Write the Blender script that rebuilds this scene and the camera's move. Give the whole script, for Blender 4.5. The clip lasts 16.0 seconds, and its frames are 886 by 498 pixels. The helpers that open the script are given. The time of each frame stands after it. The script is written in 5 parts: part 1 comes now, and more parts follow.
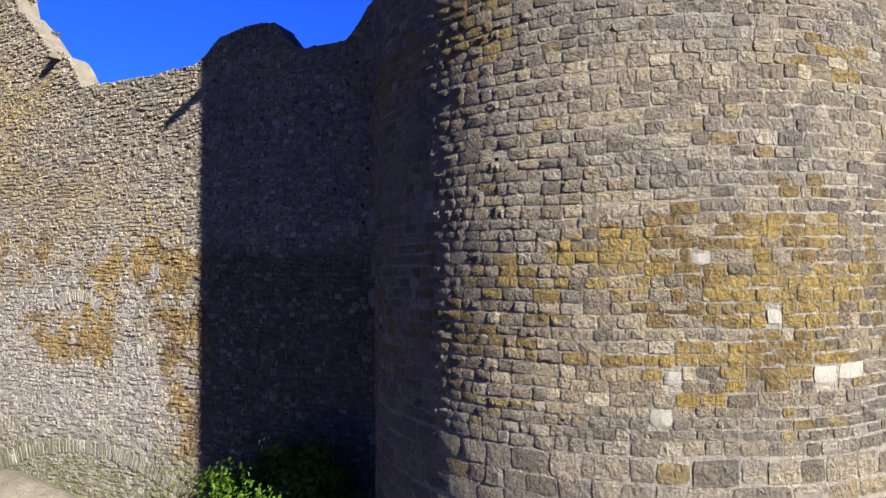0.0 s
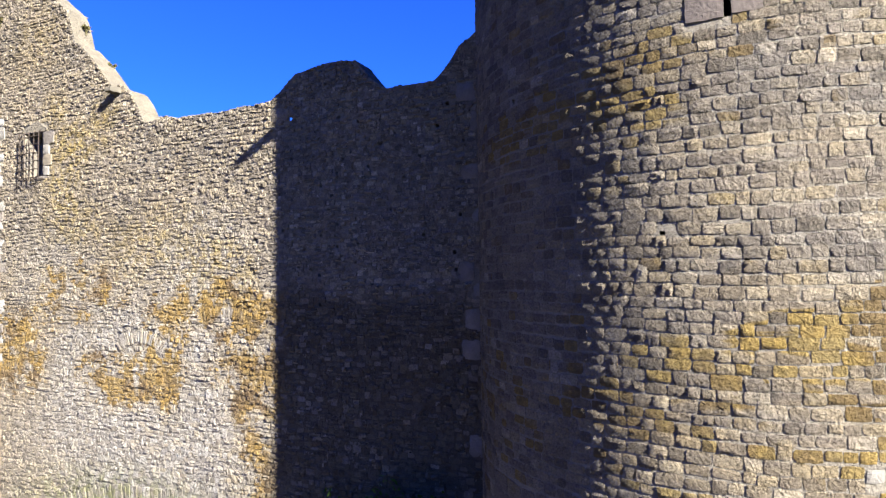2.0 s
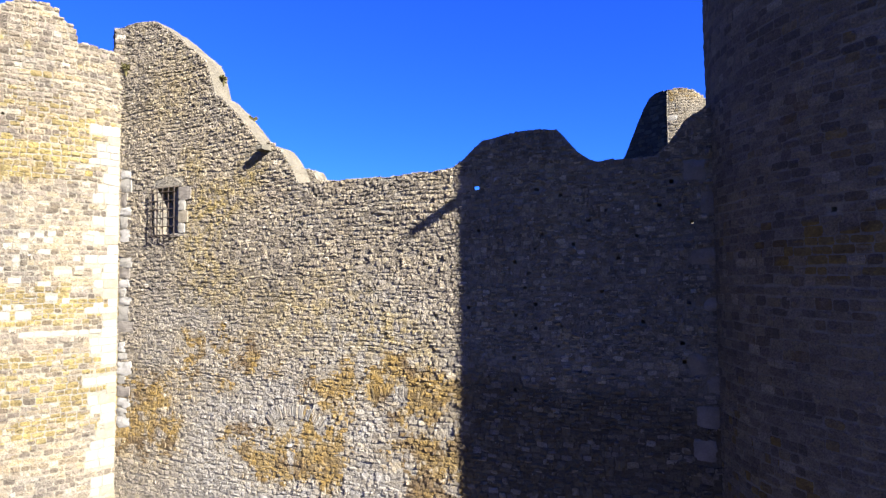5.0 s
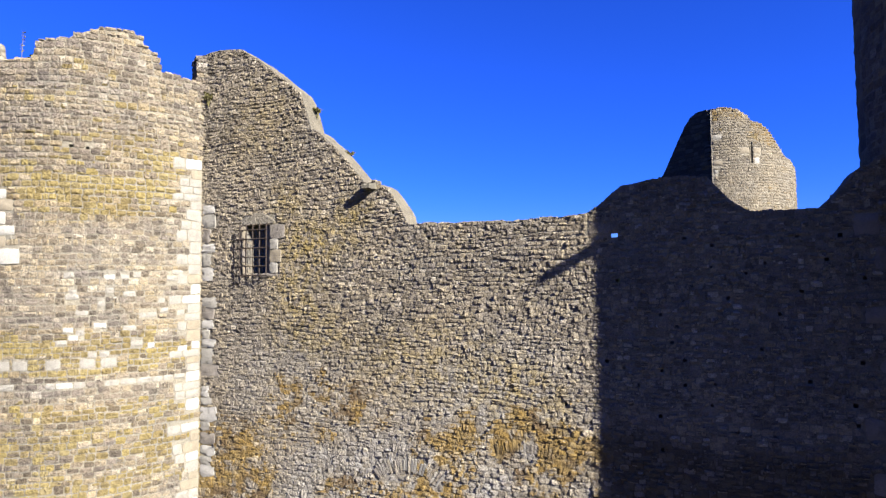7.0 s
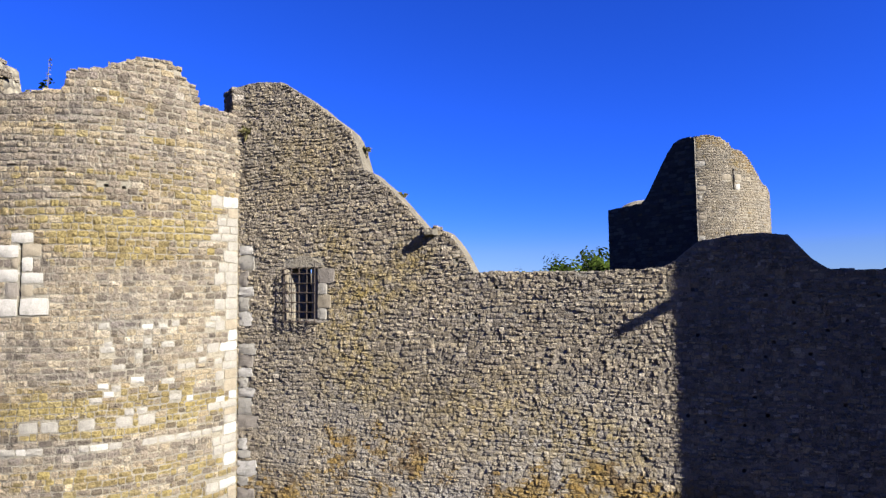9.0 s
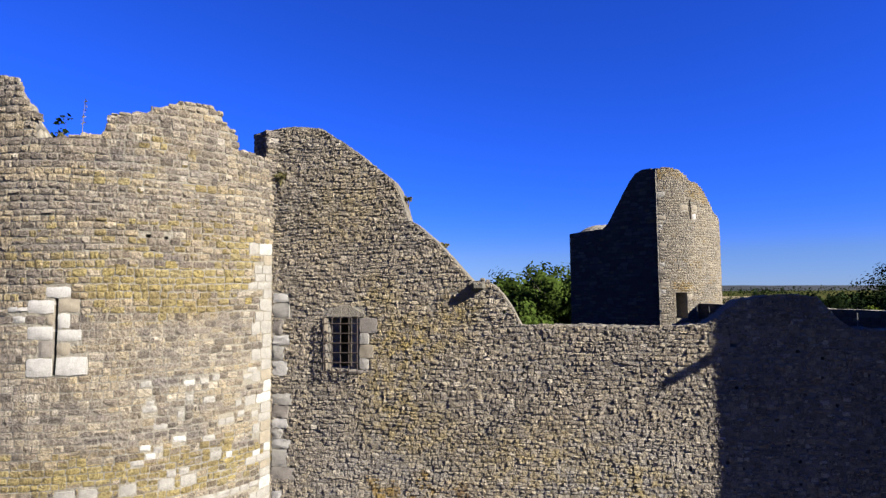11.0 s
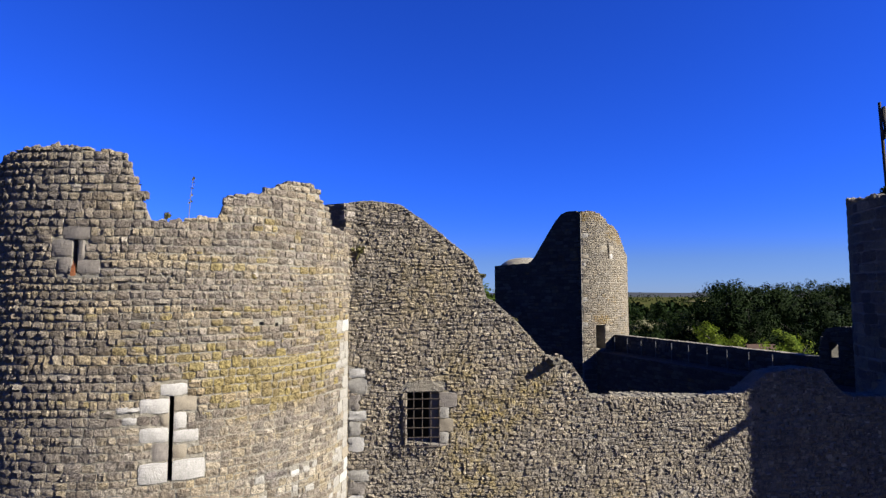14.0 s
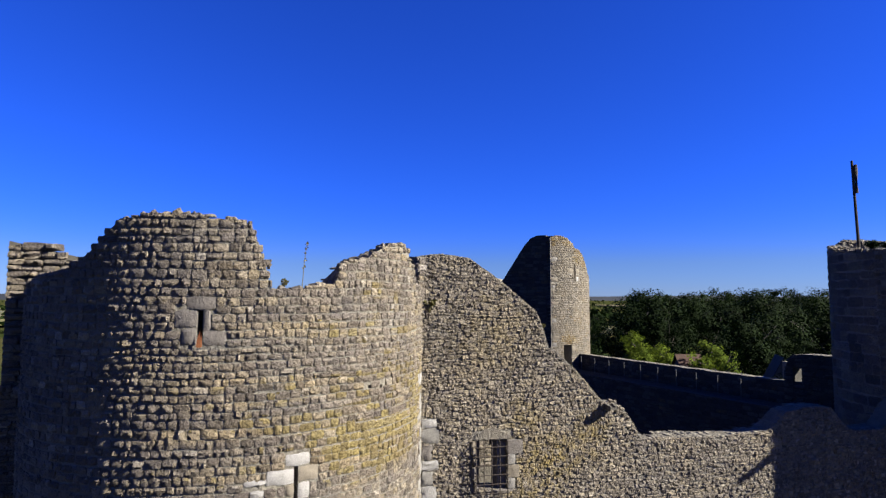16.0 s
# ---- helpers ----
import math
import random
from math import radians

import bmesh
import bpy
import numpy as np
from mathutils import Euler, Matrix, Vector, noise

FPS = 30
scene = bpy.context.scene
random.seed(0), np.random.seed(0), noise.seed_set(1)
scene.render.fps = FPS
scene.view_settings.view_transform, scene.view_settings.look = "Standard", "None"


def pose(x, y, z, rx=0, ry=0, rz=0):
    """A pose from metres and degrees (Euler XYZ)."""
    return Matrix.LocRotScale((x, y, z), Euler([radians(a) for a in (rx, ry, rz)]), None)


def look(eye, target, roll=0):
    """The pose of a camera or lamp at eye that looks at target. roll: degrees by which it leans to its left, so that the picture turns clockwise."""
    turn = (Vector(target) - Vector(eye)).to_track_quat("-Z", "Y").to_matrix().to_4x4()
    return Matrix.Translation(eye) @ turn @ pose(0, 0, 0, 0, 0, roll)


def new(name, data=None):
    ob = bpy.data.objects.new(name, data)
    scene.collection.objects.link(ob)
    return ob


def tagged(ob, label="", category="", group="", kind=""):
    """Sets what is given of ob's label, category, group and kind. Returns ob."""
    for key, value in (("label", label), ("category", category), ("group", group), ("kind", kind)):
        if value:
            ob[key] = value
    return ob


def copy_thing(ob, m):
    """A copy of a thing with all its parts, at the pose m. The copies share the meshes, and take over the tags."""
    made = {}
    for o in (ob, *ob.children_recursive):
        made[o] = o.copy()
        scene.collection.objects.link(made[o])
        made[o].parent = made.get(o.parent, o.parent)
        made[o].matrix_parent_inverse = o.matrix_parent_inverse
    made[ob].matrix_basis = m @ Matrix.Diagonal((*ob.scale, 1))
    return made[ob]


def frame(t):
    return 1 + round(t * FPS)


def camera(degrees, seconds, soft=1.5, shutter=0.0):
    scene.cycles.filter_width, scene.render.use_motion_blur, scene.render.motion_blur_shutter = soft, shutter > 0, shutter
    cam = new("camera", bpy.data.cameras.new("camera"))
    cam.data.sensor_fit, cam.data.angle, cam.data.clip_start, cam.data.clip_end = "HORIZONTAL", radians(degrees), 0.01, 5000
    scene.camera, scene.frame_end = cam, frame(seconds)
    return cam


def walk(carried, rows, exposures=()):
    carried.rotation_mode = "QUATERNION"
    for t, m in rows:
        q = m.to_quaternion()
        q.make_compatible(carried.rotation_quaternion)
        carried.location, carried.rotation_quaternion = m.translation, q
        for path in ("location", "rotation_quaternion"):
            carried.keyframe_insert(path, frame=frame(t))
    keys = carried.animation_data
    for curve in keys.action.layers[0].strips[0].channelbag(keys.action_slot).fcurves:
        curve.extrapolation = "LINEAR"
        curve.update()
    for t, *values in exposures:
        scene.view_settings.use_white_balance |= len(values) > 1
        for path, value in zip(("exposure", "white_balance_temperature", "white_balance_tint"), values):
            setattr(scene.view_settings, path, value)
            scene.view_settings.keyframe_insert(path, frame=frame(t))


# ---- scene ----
cam = camera(73.3, 16.0, soft=1.35)
METRES, EYE, TURN = 24.0, 5.0, 23.6
ROWS = [
    (0.0, 0.0, 0.0, 0.0, 0.02, 1.99, 0.53),
    (0.5, -0.0174, 0.0057, 0.007, 0.12, 2.0, 0.71),
    (1.0, -0.0344, 0.0103, 0.0149, 0.38, 2.04, 0.85),
    (1.5, -0.0513, 0.0133, 0.0237, 0.24, 2.18, 0.81),
    (2.0, -0.0718, 0.0158, 0.0352, -0.02, 2.33, 0.78),
    (2.5, -0.0926, 0.0182, 0.0461, -0.14, 2.45, 0.77),
    (3.0, -0.1176, 0.0214, 0.057, -0.39, 2.62, 0.7),
    (3.5, -0.1439, 0.0254, 0.0671, -0.47, 2.67, 0.67),
    (4.0, -0.1737, 0.0317, 0.0774, -0.11, 2.75, 0.54),
    (4.5, -0.201, 0.0385, 0.0872, 0.1, 2.81, 0.5),
    (7.0, -0.3433, 0.0692, 0.1352, -1.1, 3.23, 0.56),
    (7.5, -0.3701, 0.0741, 0.1438, -2.46, 3.34, 0.52),
    (8.0, -0.3977, 0.0786, 0.1545, -3.73, 3.46, 0.55),
    (8.5, -0.422, 0.0825, 0.164, -5.12, 3.58, 0.66),
    (9.0, -0.4489, 0.0866, 0.1752, -6.59, 3.61, 0.7),
    (11.5, -0.5912, 0.0967, 0.2307, -16.23, 4.07, 0.42),
    (12.0, -0.6262, 0.1029, 0.2431, -18.83, 4.13, 0.33),
    (12.5, -0.6603, 0.1102, 0.2541, -21.29, 4.15, 0.22),
    (13.0, -0.6986, 0.1197, 0.2664, -23.9, 4.19, 0.11),
    (13.5, -0.7343, 0.1289, 0.2773, -26.12, 4.23, 0.06),
    (14.0, -0.7731, 0.1396, 0.2886, -28.2, 4.29, 0.03),
    (14.5, -0.8081, 0.1514, 0.3002, -30.19, 4.33, -0.02),
    (15.0, -0.8449, 0.1666, 0.3129, -32.4, 4.43, -0.03),
    (15.5, -0.8784, 0.1824, 0.3245, -34.21, 4.49, -0.09),
    (16.0, -0.9133, 0.1997, 0.3368, -36.21, 4.56, -0.17),
]
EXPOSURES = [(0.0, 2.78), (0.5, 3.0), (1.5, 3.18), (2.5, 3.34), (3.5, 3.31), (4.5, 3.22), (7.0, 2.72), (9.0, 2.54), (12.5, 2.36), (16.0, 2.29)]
walk(cam, [(t, pose(0, 0, EYE, 0, 0, TURN) @ pose(METRES * x, METRES * y, METRES * z, 90 + pitch, roll, yaw)) for t, x, y, z, yaw, pitch, roll in ROWS], EXPOSURES)

# ---- light ----
SUN_AT = Vector((0.9198, -0.3923, 0.577)).normalized()
world = bpy.data.worlds.new("world")
scene.world = world
world.use_nodes = True
wn, wl = world.node_tree.nodes, world.node_tree.links
sky = wn.new("ShaderNodeTexSky")
sky.sky_type, sky.sun_disc = "NISHITA", False
sky.sun_elevation, sky.sun_rotation = math.asin(SUN_AT.z), math.atan2(SUN_AT.x, SUN_AT.y)
sky.altitude, sky.air_density, sky.dust_density, sky.ozone_density = 2200.0, 1.0, 0.15, 5.5
deep = wn.new("ShaderNodeMix")
deep.data_type, deep.blend_type = "RGBA", "MULTIPLY"
deep.inputs[0].default_value = 1.0
wl.new(sky.outputs["Color"], deep.inputs[6])
# the air pales towards the horizon, where the sky's red rises
parts = wn.new("ShaderNodeSeparateColor")
wl.new(sky.outputs["Color"], parts.inputs[0])
redness = wn.new("ShaderNodeMath")
redness.operation = "DIVIDE"
wl.new(parts.outputs[0], redness.inputs[0])
wl.new(parts.outputs[2], redness.inputs[1])
hazy = wn.new("ShaderNodeMapRange")
hazy.interpolation_type = "SMOOTHSTEP"
hazy.inputs[1].default_value, hazy.inputs[2].default_value = 0.225, 0.50
wl.new(redness.outputs[0], hazy.inputs[0])
air = wn.new("ShaderNodeMix")
air.data_type = "RGBA"
air.inputs[6].default_value, air.inputs[7].default_value = (0.086, 0.243, 0.825, 1.0), (0.21, 0.27, 0.50, 1.0)
wl.new(hazy.outputs[0], air.inputs[0])
wl.new(air.outputs[2], deep.inputs[7])
wl.new(deep.outputs[2], wn["Background"].inputs["Color"])
wn["Background"].inputs["Strength"].default_value = 0.050

sun_data = bpy.data.lights.new("sun", "SUN")
sun_data.energy, sun_data.angle, sun_data.color = 5.0, radians(0.55), (1.0, 0.945, 0.845)
sun = new("sun", sun_data)
sun.matrix_world = look(SUN_AT * 60, (0, 0, 0))

# ---- materials ----
def nodes_of(name, rough=0.9, spec=0.25):
    m = bpy.data.materials.new(name)
    m.use_nodes = True
    n, l = m.node_tree.nodes, m.node_tree.links
    b = n["Principled BSDF"]
    b.inputs["Roughness"].default_value = rough
    b.inputs["Specular IOR Level"].default_value = spec
    return m, n, l, b


DIMMED = 0.45        # scales nearly all base colours down, with exposure raised, to deepen the shade


def dimmed(n, l, col):
    return mix_node(n, l, 1.0, col, (DIMMED, DIMMED, DIMMED), "MULTIPLY")


def math_node(n, l, op, a, b=None, clamp=False):
    k = n.new("ShaderNodeMath")
    k.operation, k.use_clamp = op, clamp
    for i, v in enumerate((a, b)):
        if v is None:
            continue
        if isinstance(v, (int, float)):
            k.inputs[i].default_value = v
        else:
            l.new(v, k.inputs[i])
    return k.outputs[0]


def noise_node(n, l, scale, detail=3.0, rough=0.6, vec=None):
    k = n.new("ShaderNodeTexNoise")
    k.inputs["Scale"].default_value, k.inputs["Detail"].default_value, k.inputs["Roughness"].default_value = scale, detail, rough
    if vec is None:
        g = n.new("ShaderNodeNewGeometry")
        vec = g.outputs["Position"]
    l.new(vec, k.inputs["Vector"])
    return k.outputs["Fac"]


def ramp_node(n, l, fac, stops, mode="LINEAR"):
    k = n.new("ShaderNodeValToRGB")
    k.color_ramp.interpolation = mode
    e = k.color_ramp.elements
    while len(e) < len(stops):
        e.new(0.5)
    for el, (p, c) in zip(e, stops):
        el.position, el.color = p, (*c, 1.0)
    l.new(fac, k.inputs["Fac"])
    return k.outputs["Color"]


def mix_node(n, l, fac, a, b, mode="MIX"):
    k = n.new("ShaderNodeMix")
    k.data_type, k.blend_type = "RGBA", mode
    for i, v in ((0, fac), (6, a), (7, b)):
        if isinstance(v, (int, float)):
            k.inputs[i].default_value = v
        elif isinstance(v, tuple):
            k.inputs[i].default_value = (*v, 1.0)
        else:
            l.new(v, k.inputs[i])
    return k.outputs[2]


def bump_node(n, l, height, strength, distance, b):
    k = n.new("ShaderNodeBump")
    k.inputs["Strength"].default_value, k.inputs["Distance"].default_value = strength, distance
    l.new(height, k.inputs["Height"])
    l.new(k.outputs["Normal"], b.inputs["Normal"])


def piece_random(n, l):
    g, o = n.new("ShaderNodeNewGeometry"), n.new("ShaderNodeObjectInfo")
    return math_node(n, l, "FRACT", math_node(n, l, "ADD", g.outputs["Random Per Island"], o.outputs["Random"]))


def stain_mask(n, l, blobs, inner=0.25):
    """Sum of soft stain patches: (centre, radii, strength)."""
    g = n.new("ShaderNodeNewGeometry")
    total = None
    for centre, radii, strength in blobs:
        s = n.new("ShaderNodeVectorMath")
        s.operation = "SUBTRACT"
        l.new(g.outputs["Position"], s.inputs[0])
        s.inputs[1].default_value = centre
        d = n.new("ShaderNodeVectorMath")
        d.operation = "DIVIDE"
        l.new(s.outputs[0], d.inputs[0])
        d.inputs[1].default_value = radii
        e = n.new("ShaderNodeVectorMath")
        e.operation = "LENGTH"
        l.new(d.outputs[0], e.inputs[0])
        r = n.new("ShaderNodeMapRange")
        r.interpolation_type = "SMOOTHSTEP"
        for i, v in zip((1, 2, 3, 4), (inner, 1.0, strength, 0.0)):
            r.inputs[i].default_value = v
        l.new(e.outputs["Value"], r.inputs[0])
        total = r.outputs[0] if total is None else math_node(n, l, "ADD", total, r.outputs[0])
    return total


def band_mask(n, l, x0, x1, z0, z1, ragged_by):
    """1 below a ragged height z1 (0 above z0) and beyond x1 (0 before x0)."""
    g, sep = n.new("ShaderNodeNewGeometry"), n.new("ShaderNodeSeparateXYZ")
    l.new(g.outputs["Position"], sep.inputs[0])
    wob = math_node(n, l, "MULTIPLY", math_node(n, l, "SUBTRACT", noise_node(n, l, 0.9, 4), 0.5), ragged_by)
    out = []
    for axis, a, c in ((0, x0, x1), (2, z0, z1)):
        r = n.new("ShaderNodeMapRange")
        r.interpolation_type = "SMOOTHSTEP"
        lo, hi = (a, c) if a < c else (c, a)
        for i, v in zip((1, 2, 3, 4), (lo, hi, 0.0 if a < c else 1.0, 1.0 if a < c else 0.0)):
            r.inputs[i].default_value = v
        l.new(math_node(n, l, "ADD", sep.outputs[axis], wob), r.inputs[0])
        out.append(r.outputs[0])
    return math_node(n, l, "MULTIPLY", out[0], out[1])


GREYS = [(0.0, (0.150, 0.135, 0.118)), (0.18, (0.205, 0.185, 0.168)), (0.4, (0.250, 0.228, 0.200)), (0.55, (0.262, 0.240, 0.222)), (0.72, (0.305, 0.272, 0.212)),
         (0.9, (0.335, 0.308, 0.268)), (0.97, (0.375, 0.350, 0.310)), (1.0, (0.45, 0.43, 0.39))]
RUBBLE = [(0.0, (0.084, 0.073, 0.060)), (0.2, (0.136, 0.119, 0.100)), (0.4, (0.182, 0.163, 0.138)), (0.55, (0.194, 0.173, 0.154)), (0.75, (0.232, 0.202, 0.148)),
          (0.92, (0.284, 0.253, 0.203)), (1.0, (0.387, 0.357, 0.307))]


def calmer(palette, spread, tint):
    """The palette drawn towards its middle tone, and tinted."""
    mid = [sum(c[i] for _, c in palette) / len(palette) for i in range(3)]
    return [(p, tuple((m + (v - m) * spread) * k for v, m, k in zip(c, mid, tint))) for p, c in palette]


MORTAR = [(0.0, (0.25, 0.230, 0.188)), (1.0, (0.30, 0.275, 0.225))]


def stone_material(name, palette, blobs, ochre=((0.31, 0.19, 0.045), (0.25, 0.19, 0.085)), bump=0.6, base=0.0, dark_band=(), pale=(), brown=(0.17, 0.115, 0.05), lichen=(), pick=1.3, bands=0.0, grain=0.5):
    """Weathered stone. pick: how far the ochre goes stone by stone; bands: tone running along the courses; lichen: (patches, colour)."""
    m, n, l, b = nodes_of(name)
    rnd = piece_random(n, l)
    rnd2 = math_node(n, l, "FRACT", math_node(n, l, "MULTIPLY", rnd, 7.31))
    rnd3 = math_node(n, l, "FRACT", math_node(n, l, "MULTIPLY", rnd, 23.7))
    fine, mid, broad = noise_node(n, l, 42, 4, 0.6), noise_node(n, l, 9, 4), noise_node(n, l, 1.1, 3)
    flat = n.new("ShaderNodeVectorMath")
    flat.operation = "MULTIPLY"
    l.new(n.new("ShaderNodeNewGeometry").outputs["Position"], flat.inputs[0])
    flat.inputs[1].default_value = (0.35, 0.35, 3.2)
    course = noise_node(n, l, 1.0, 3, 0.6, flat.outputs[0])
    col = ramp_node(n, l, rnd, palette)
    tone = ramp_node(n, l, fine, [(0.30, (0.68, 0.67, 0.66)), (0.5, (1.02, 1.02, 1.02)), (0.68, (1.30, 1.29, 1.28))])
    col = mix_node(n, l, grain, col, tone, "MULTIPLY")
    tone = ramp_node(n, l, mid, [(0.3, (0.80, 0.795, 0.79)), (0.5, (1.0, 1.0, 1.0)), (0.68, (1.15, 1.145, 1.13))])
    col = mix_node(n, l, 0.8, col, tone, "MULTIPLY")
    wash = ramp_node(n, l, broad, [(0.35, (0.82, 0.83, 0.86)), (0.65, (1.1, 1.06, 0.98))])
    col = mix_node(n, l, 0.8, col, wash, "MULTIPLY")
    if bands:
        wash = ramp_node(n, l, course, [(0.32, (0.82, 0.815, 0.87)), (0.5, (1.0, 1.0, 1.0)), (0.66, (1.20, 1.15, 1.0))])
        col = mix_node(n, l, bands, col, wash, "MULTIPLY")
    if pale:
        lime = math_node(n, l, "MULTIPLY", stain_mask(n, l, pale), math_node(n, l, "ADD", 0.45, rnd2), True)
        col = mix_node(n, l, lime, col, ramp_node(n, l, rnd3, [(0.0, (0.25, 0.232, 0.21)), (0.6, (0.35, 0.33, 0.31)), (1.0, (0.42, 0.40, 0.37))]))
    for patches, colour in lichen:
        spots = math_node(n, l, "MULTIPLY", stain_mask(n, l, patches), ramp_node(n, l, noise_node(n, l, 4.5, 5, 0.7), [(0.42, (0, 0, 0)), (0.58, (1, 1, 1))]), True)
        col = mix_node(n, l, spots, col, mix_node(n, l, 1.0, colour, tone, "MULTIPLY"))
    # ochre stone, stone by stone inside stained patches
    mask = stain_mask(n, l, blobs)
    k = n.new("ShaderNodeMapRange")
    for i, v in zip((1, 2, 3, 4), (0.32, 0.62, 0.15, 1.15)):
        k.inputs[i].default_value = v
    l.new(course, k.inputs[0])
    if bands:
        mask = math_node(n, l, "MULTIPLY", mask, k.outputs[0])
    else:
        mask = math_node(n, l, "MULTIPLY", mask, math_node(n, l, "ADD", 0.62, math_node(n, l, "MULTIPLY", math_node(n, l, "SUBTRACT", noise_node(n, l, 1.7, 6, 0.65), 0.5), 5.0)), True)
    mask = math_node(n, l, "ADD", mask, base)
    col = mix_node(n, l, math_node(n, l, "MULTIPLY", mask, 0.4, True), col, mix_node(n, l, 1.0, col, (1.12, 0.98, 0.64), "MULTIPLY"))
    f = math_node(n, l, "ADD", mask, math_node(n, l, "MULTIPLY", math_node(n, l, "SUBTRACT", rnd2, 0.5), pick))
    f = math_node(n, l, "ADD", f, math_node(n, l, "MULTIPLY", math_node(n, l, "SUBTRACT", noise_node(n, l, 5.0, 5, 0.7), 0.5), 0.30 if bands else 0.75))
    k = n.new("ShaderNodeMapRange")
    k.interpolation_type = "SMOOTHSTEP"
    for i, v in zip((1, 2, 3, 4), (0.62, 0.82, 0.0, 0.9) if bands else (0.45, 0.88, 0.0, 0.9)):
        k.inputs[i].default_value = v
    l.new(f, k.inputs[0])
    gold = mix_node(n, l, rnd3, ochre[0], ochre[1])
    gold = mix_node(n, l, ramp_node(n, l, noise_node(n, l, 1.3, 4, 0.6), [(0.47, (0, 0, 0)), (0.58, (0.9, 0.9, 0.9))]), gold, brown)
    gold = mix_node(n, l, 0.8, gold, ramp_node(n, l, mid, [(0.3, (0.6, 0.6, 0.6)), (0.7, (1.3, 1.3, 1.3))]), "MULTIPLY")
    col = mix_node(n, l, k.outputs[0], col, gold)
    if dark_band:
        # darker brown below a ragged height, stone by stone
        dark_mix = math_node(n, l, "MULTIPLY", band_mask(n, l, *dark_band), math_node(n, l, "ADD", math_node(n, l, "MULTIPLY", math_node(n, l, "LESS_THAN", rnd3, 0.78), 0.6), 0.28), True)
        col = mix_node(n, l, dark_mix, col, mix_node(n, l, rnd2, (0.080, 0.058, 0.032), (0.17, 0.135, 0.085)))
    l.new(dimmed(n, l, col), b.inputs["Base Color"])
    tall = n.new("ShaderNodeVectorMath")
    tall.operation = "MULTIPLY"
    l.new(n.new("ShaderNodeNewGeometry").outputs["Position"], tall.inputs[0])
    tall.inputs[1].default_value = (1.1, 1.1, 0.9)
    pits = noise_node(n, l, 15, 6, 0.72, tall.outputs[0])
    h = math_node(n, l, "ADD", math_node(n, l, "MULTIPLY", fine, 0.22), math_node(n, l, "ADD", mid, math_node(n, l, "MULTIPLY", pits, 1.5)))
    bump_node(n, l, h, min(bump, 1.0), 0.13 * max(bump, 1.0), b)
    return m


def plain_rough(name, c0, c1, scale=6.0, bump=0.4, rough=0.9, fine=40.0, dist=0.02):
    m, n, l, b = nodes_of(name, rough)
    a, c = noise_node(n, l, scale, 4), noise_node(n, l, fine, 4, 0.7)
    col = ramp_node(n, l, a, [(0.3, c0), (0.7, c1)])
    col = mix_node(n, l, 0.7, col, ramp_node(n, l, c, [(0.3, (0.7, 0.7, 0.7)), (0.7, (1.15, 1.15, 1.15))]), "MULTIPLY")
    l.new(dimmed(n, l, col), b.inputs["Base Color"])
    bump_node(n, l, math_node(n, l, "ADD", a, c), bump, dist, b)
    return m


CURTAIN_OCHRE = [((-18.5, 9.6, 4.0), (2.2, 2, 1.7), 1.5), ((-16.0, 9.6, 5.5), (2.8, 2, 1.2), 1.05), ((-13.1, 9.6, 4.0), (1.2, 2, 1.9), 1.5), ((-14.7, 9.6, 3.5), (1.8, 2, 1.2), 1.2),
    ((-10.5, 9.6, 4.6), (2.0, 2, 2.0), 1.25), ((-10.3, 9.6, 2.4), (1.3, 2, 2.4), 1.1), ((-12.0, 9.6, 5.3), (1.8, 2, 0.8), 0.8)]
CURTAIN_LICHEN = [((-16.6, 9.6, 8.7), (1.3, 2, 1.6), 0.70), ((-15.6, 9.6, 9.3), (1.2, 2, 0.8), 0.55), ((-13.2, 9.6, 6.6), (2.6, 2, 1.3), 0.51), ((-11.2, 9.6, 6.0), (1.4, 2, 1.0), 0.61),
    ((-16.9, 9.6, 10.2), (0.7, 2, 0.6), 0.61), ((-15.0, 9.6, 9.9), (0.7, 2, 0.6), 0.61), ((-17.6, 9.6, 12.2), (1.6, 2, 1.4), 0.35), ((-16.2, 9.6, 7.2), (1.8, 2, 1.0), 0.51)]
CURTAIN_ALGAE = [((-14.2, 9.6, 0.0), (5.5, 2, 1.9), 0.9), ((-10.2, 9.6, 0.2), (1.5, 2, 1.6), 0.9)]
CURTAIN_GROWTH = [(CURTAIN_LICHEN, (0.29, 0.215, 0.070)), (CURTAIN_ALGAE, (0.145, 0.155, 0.062))]
CURTAIN_DARK_BAND = (-10.4, -9.5, 5.7, 5.1, 1.4)
CURTAIN_PALE = [((-13.4, 9.6, 2.8), (6.5, 2, 4.6), 0.75), ((-17.0, 9.6, 6.0), (2.2, 2, 1.6), 0.35), ((-11.6, 9.6, 6.2), (2.4, 2, 1.8), 0.4)]
MAT_CURTAIN = stone_material("curtain_rubble", calmer(RUBBLE, 0.85, (1.36, 1.315, 1.245)), CURTAIN_OCHRE, ((0.29, 0.178, 0.036), (0.25, 0.172, 0.058)), brown=(0.105, 0.062, 0.026), grain=1.0, bump=0.7, dark_band=CURTAIN_DARK_BAND, pale=CURTAIN_PALE, lichen=CURTAIN_GROWTH, pick=0.75)
MAT_CURTAIN_CORE = stone_material("curtain_mortar", [(0.0, (0.20, 0.18, 0.15)), (1.0, (0.24, 0.22, 0.185))], CURTAIN_OCHRE, bump=0.6, dark_band=CURTAIN_DARK_BAND, pale=CURTAIN_PALE, lichen=CURTAIN_GROWTH, pick=0.3)
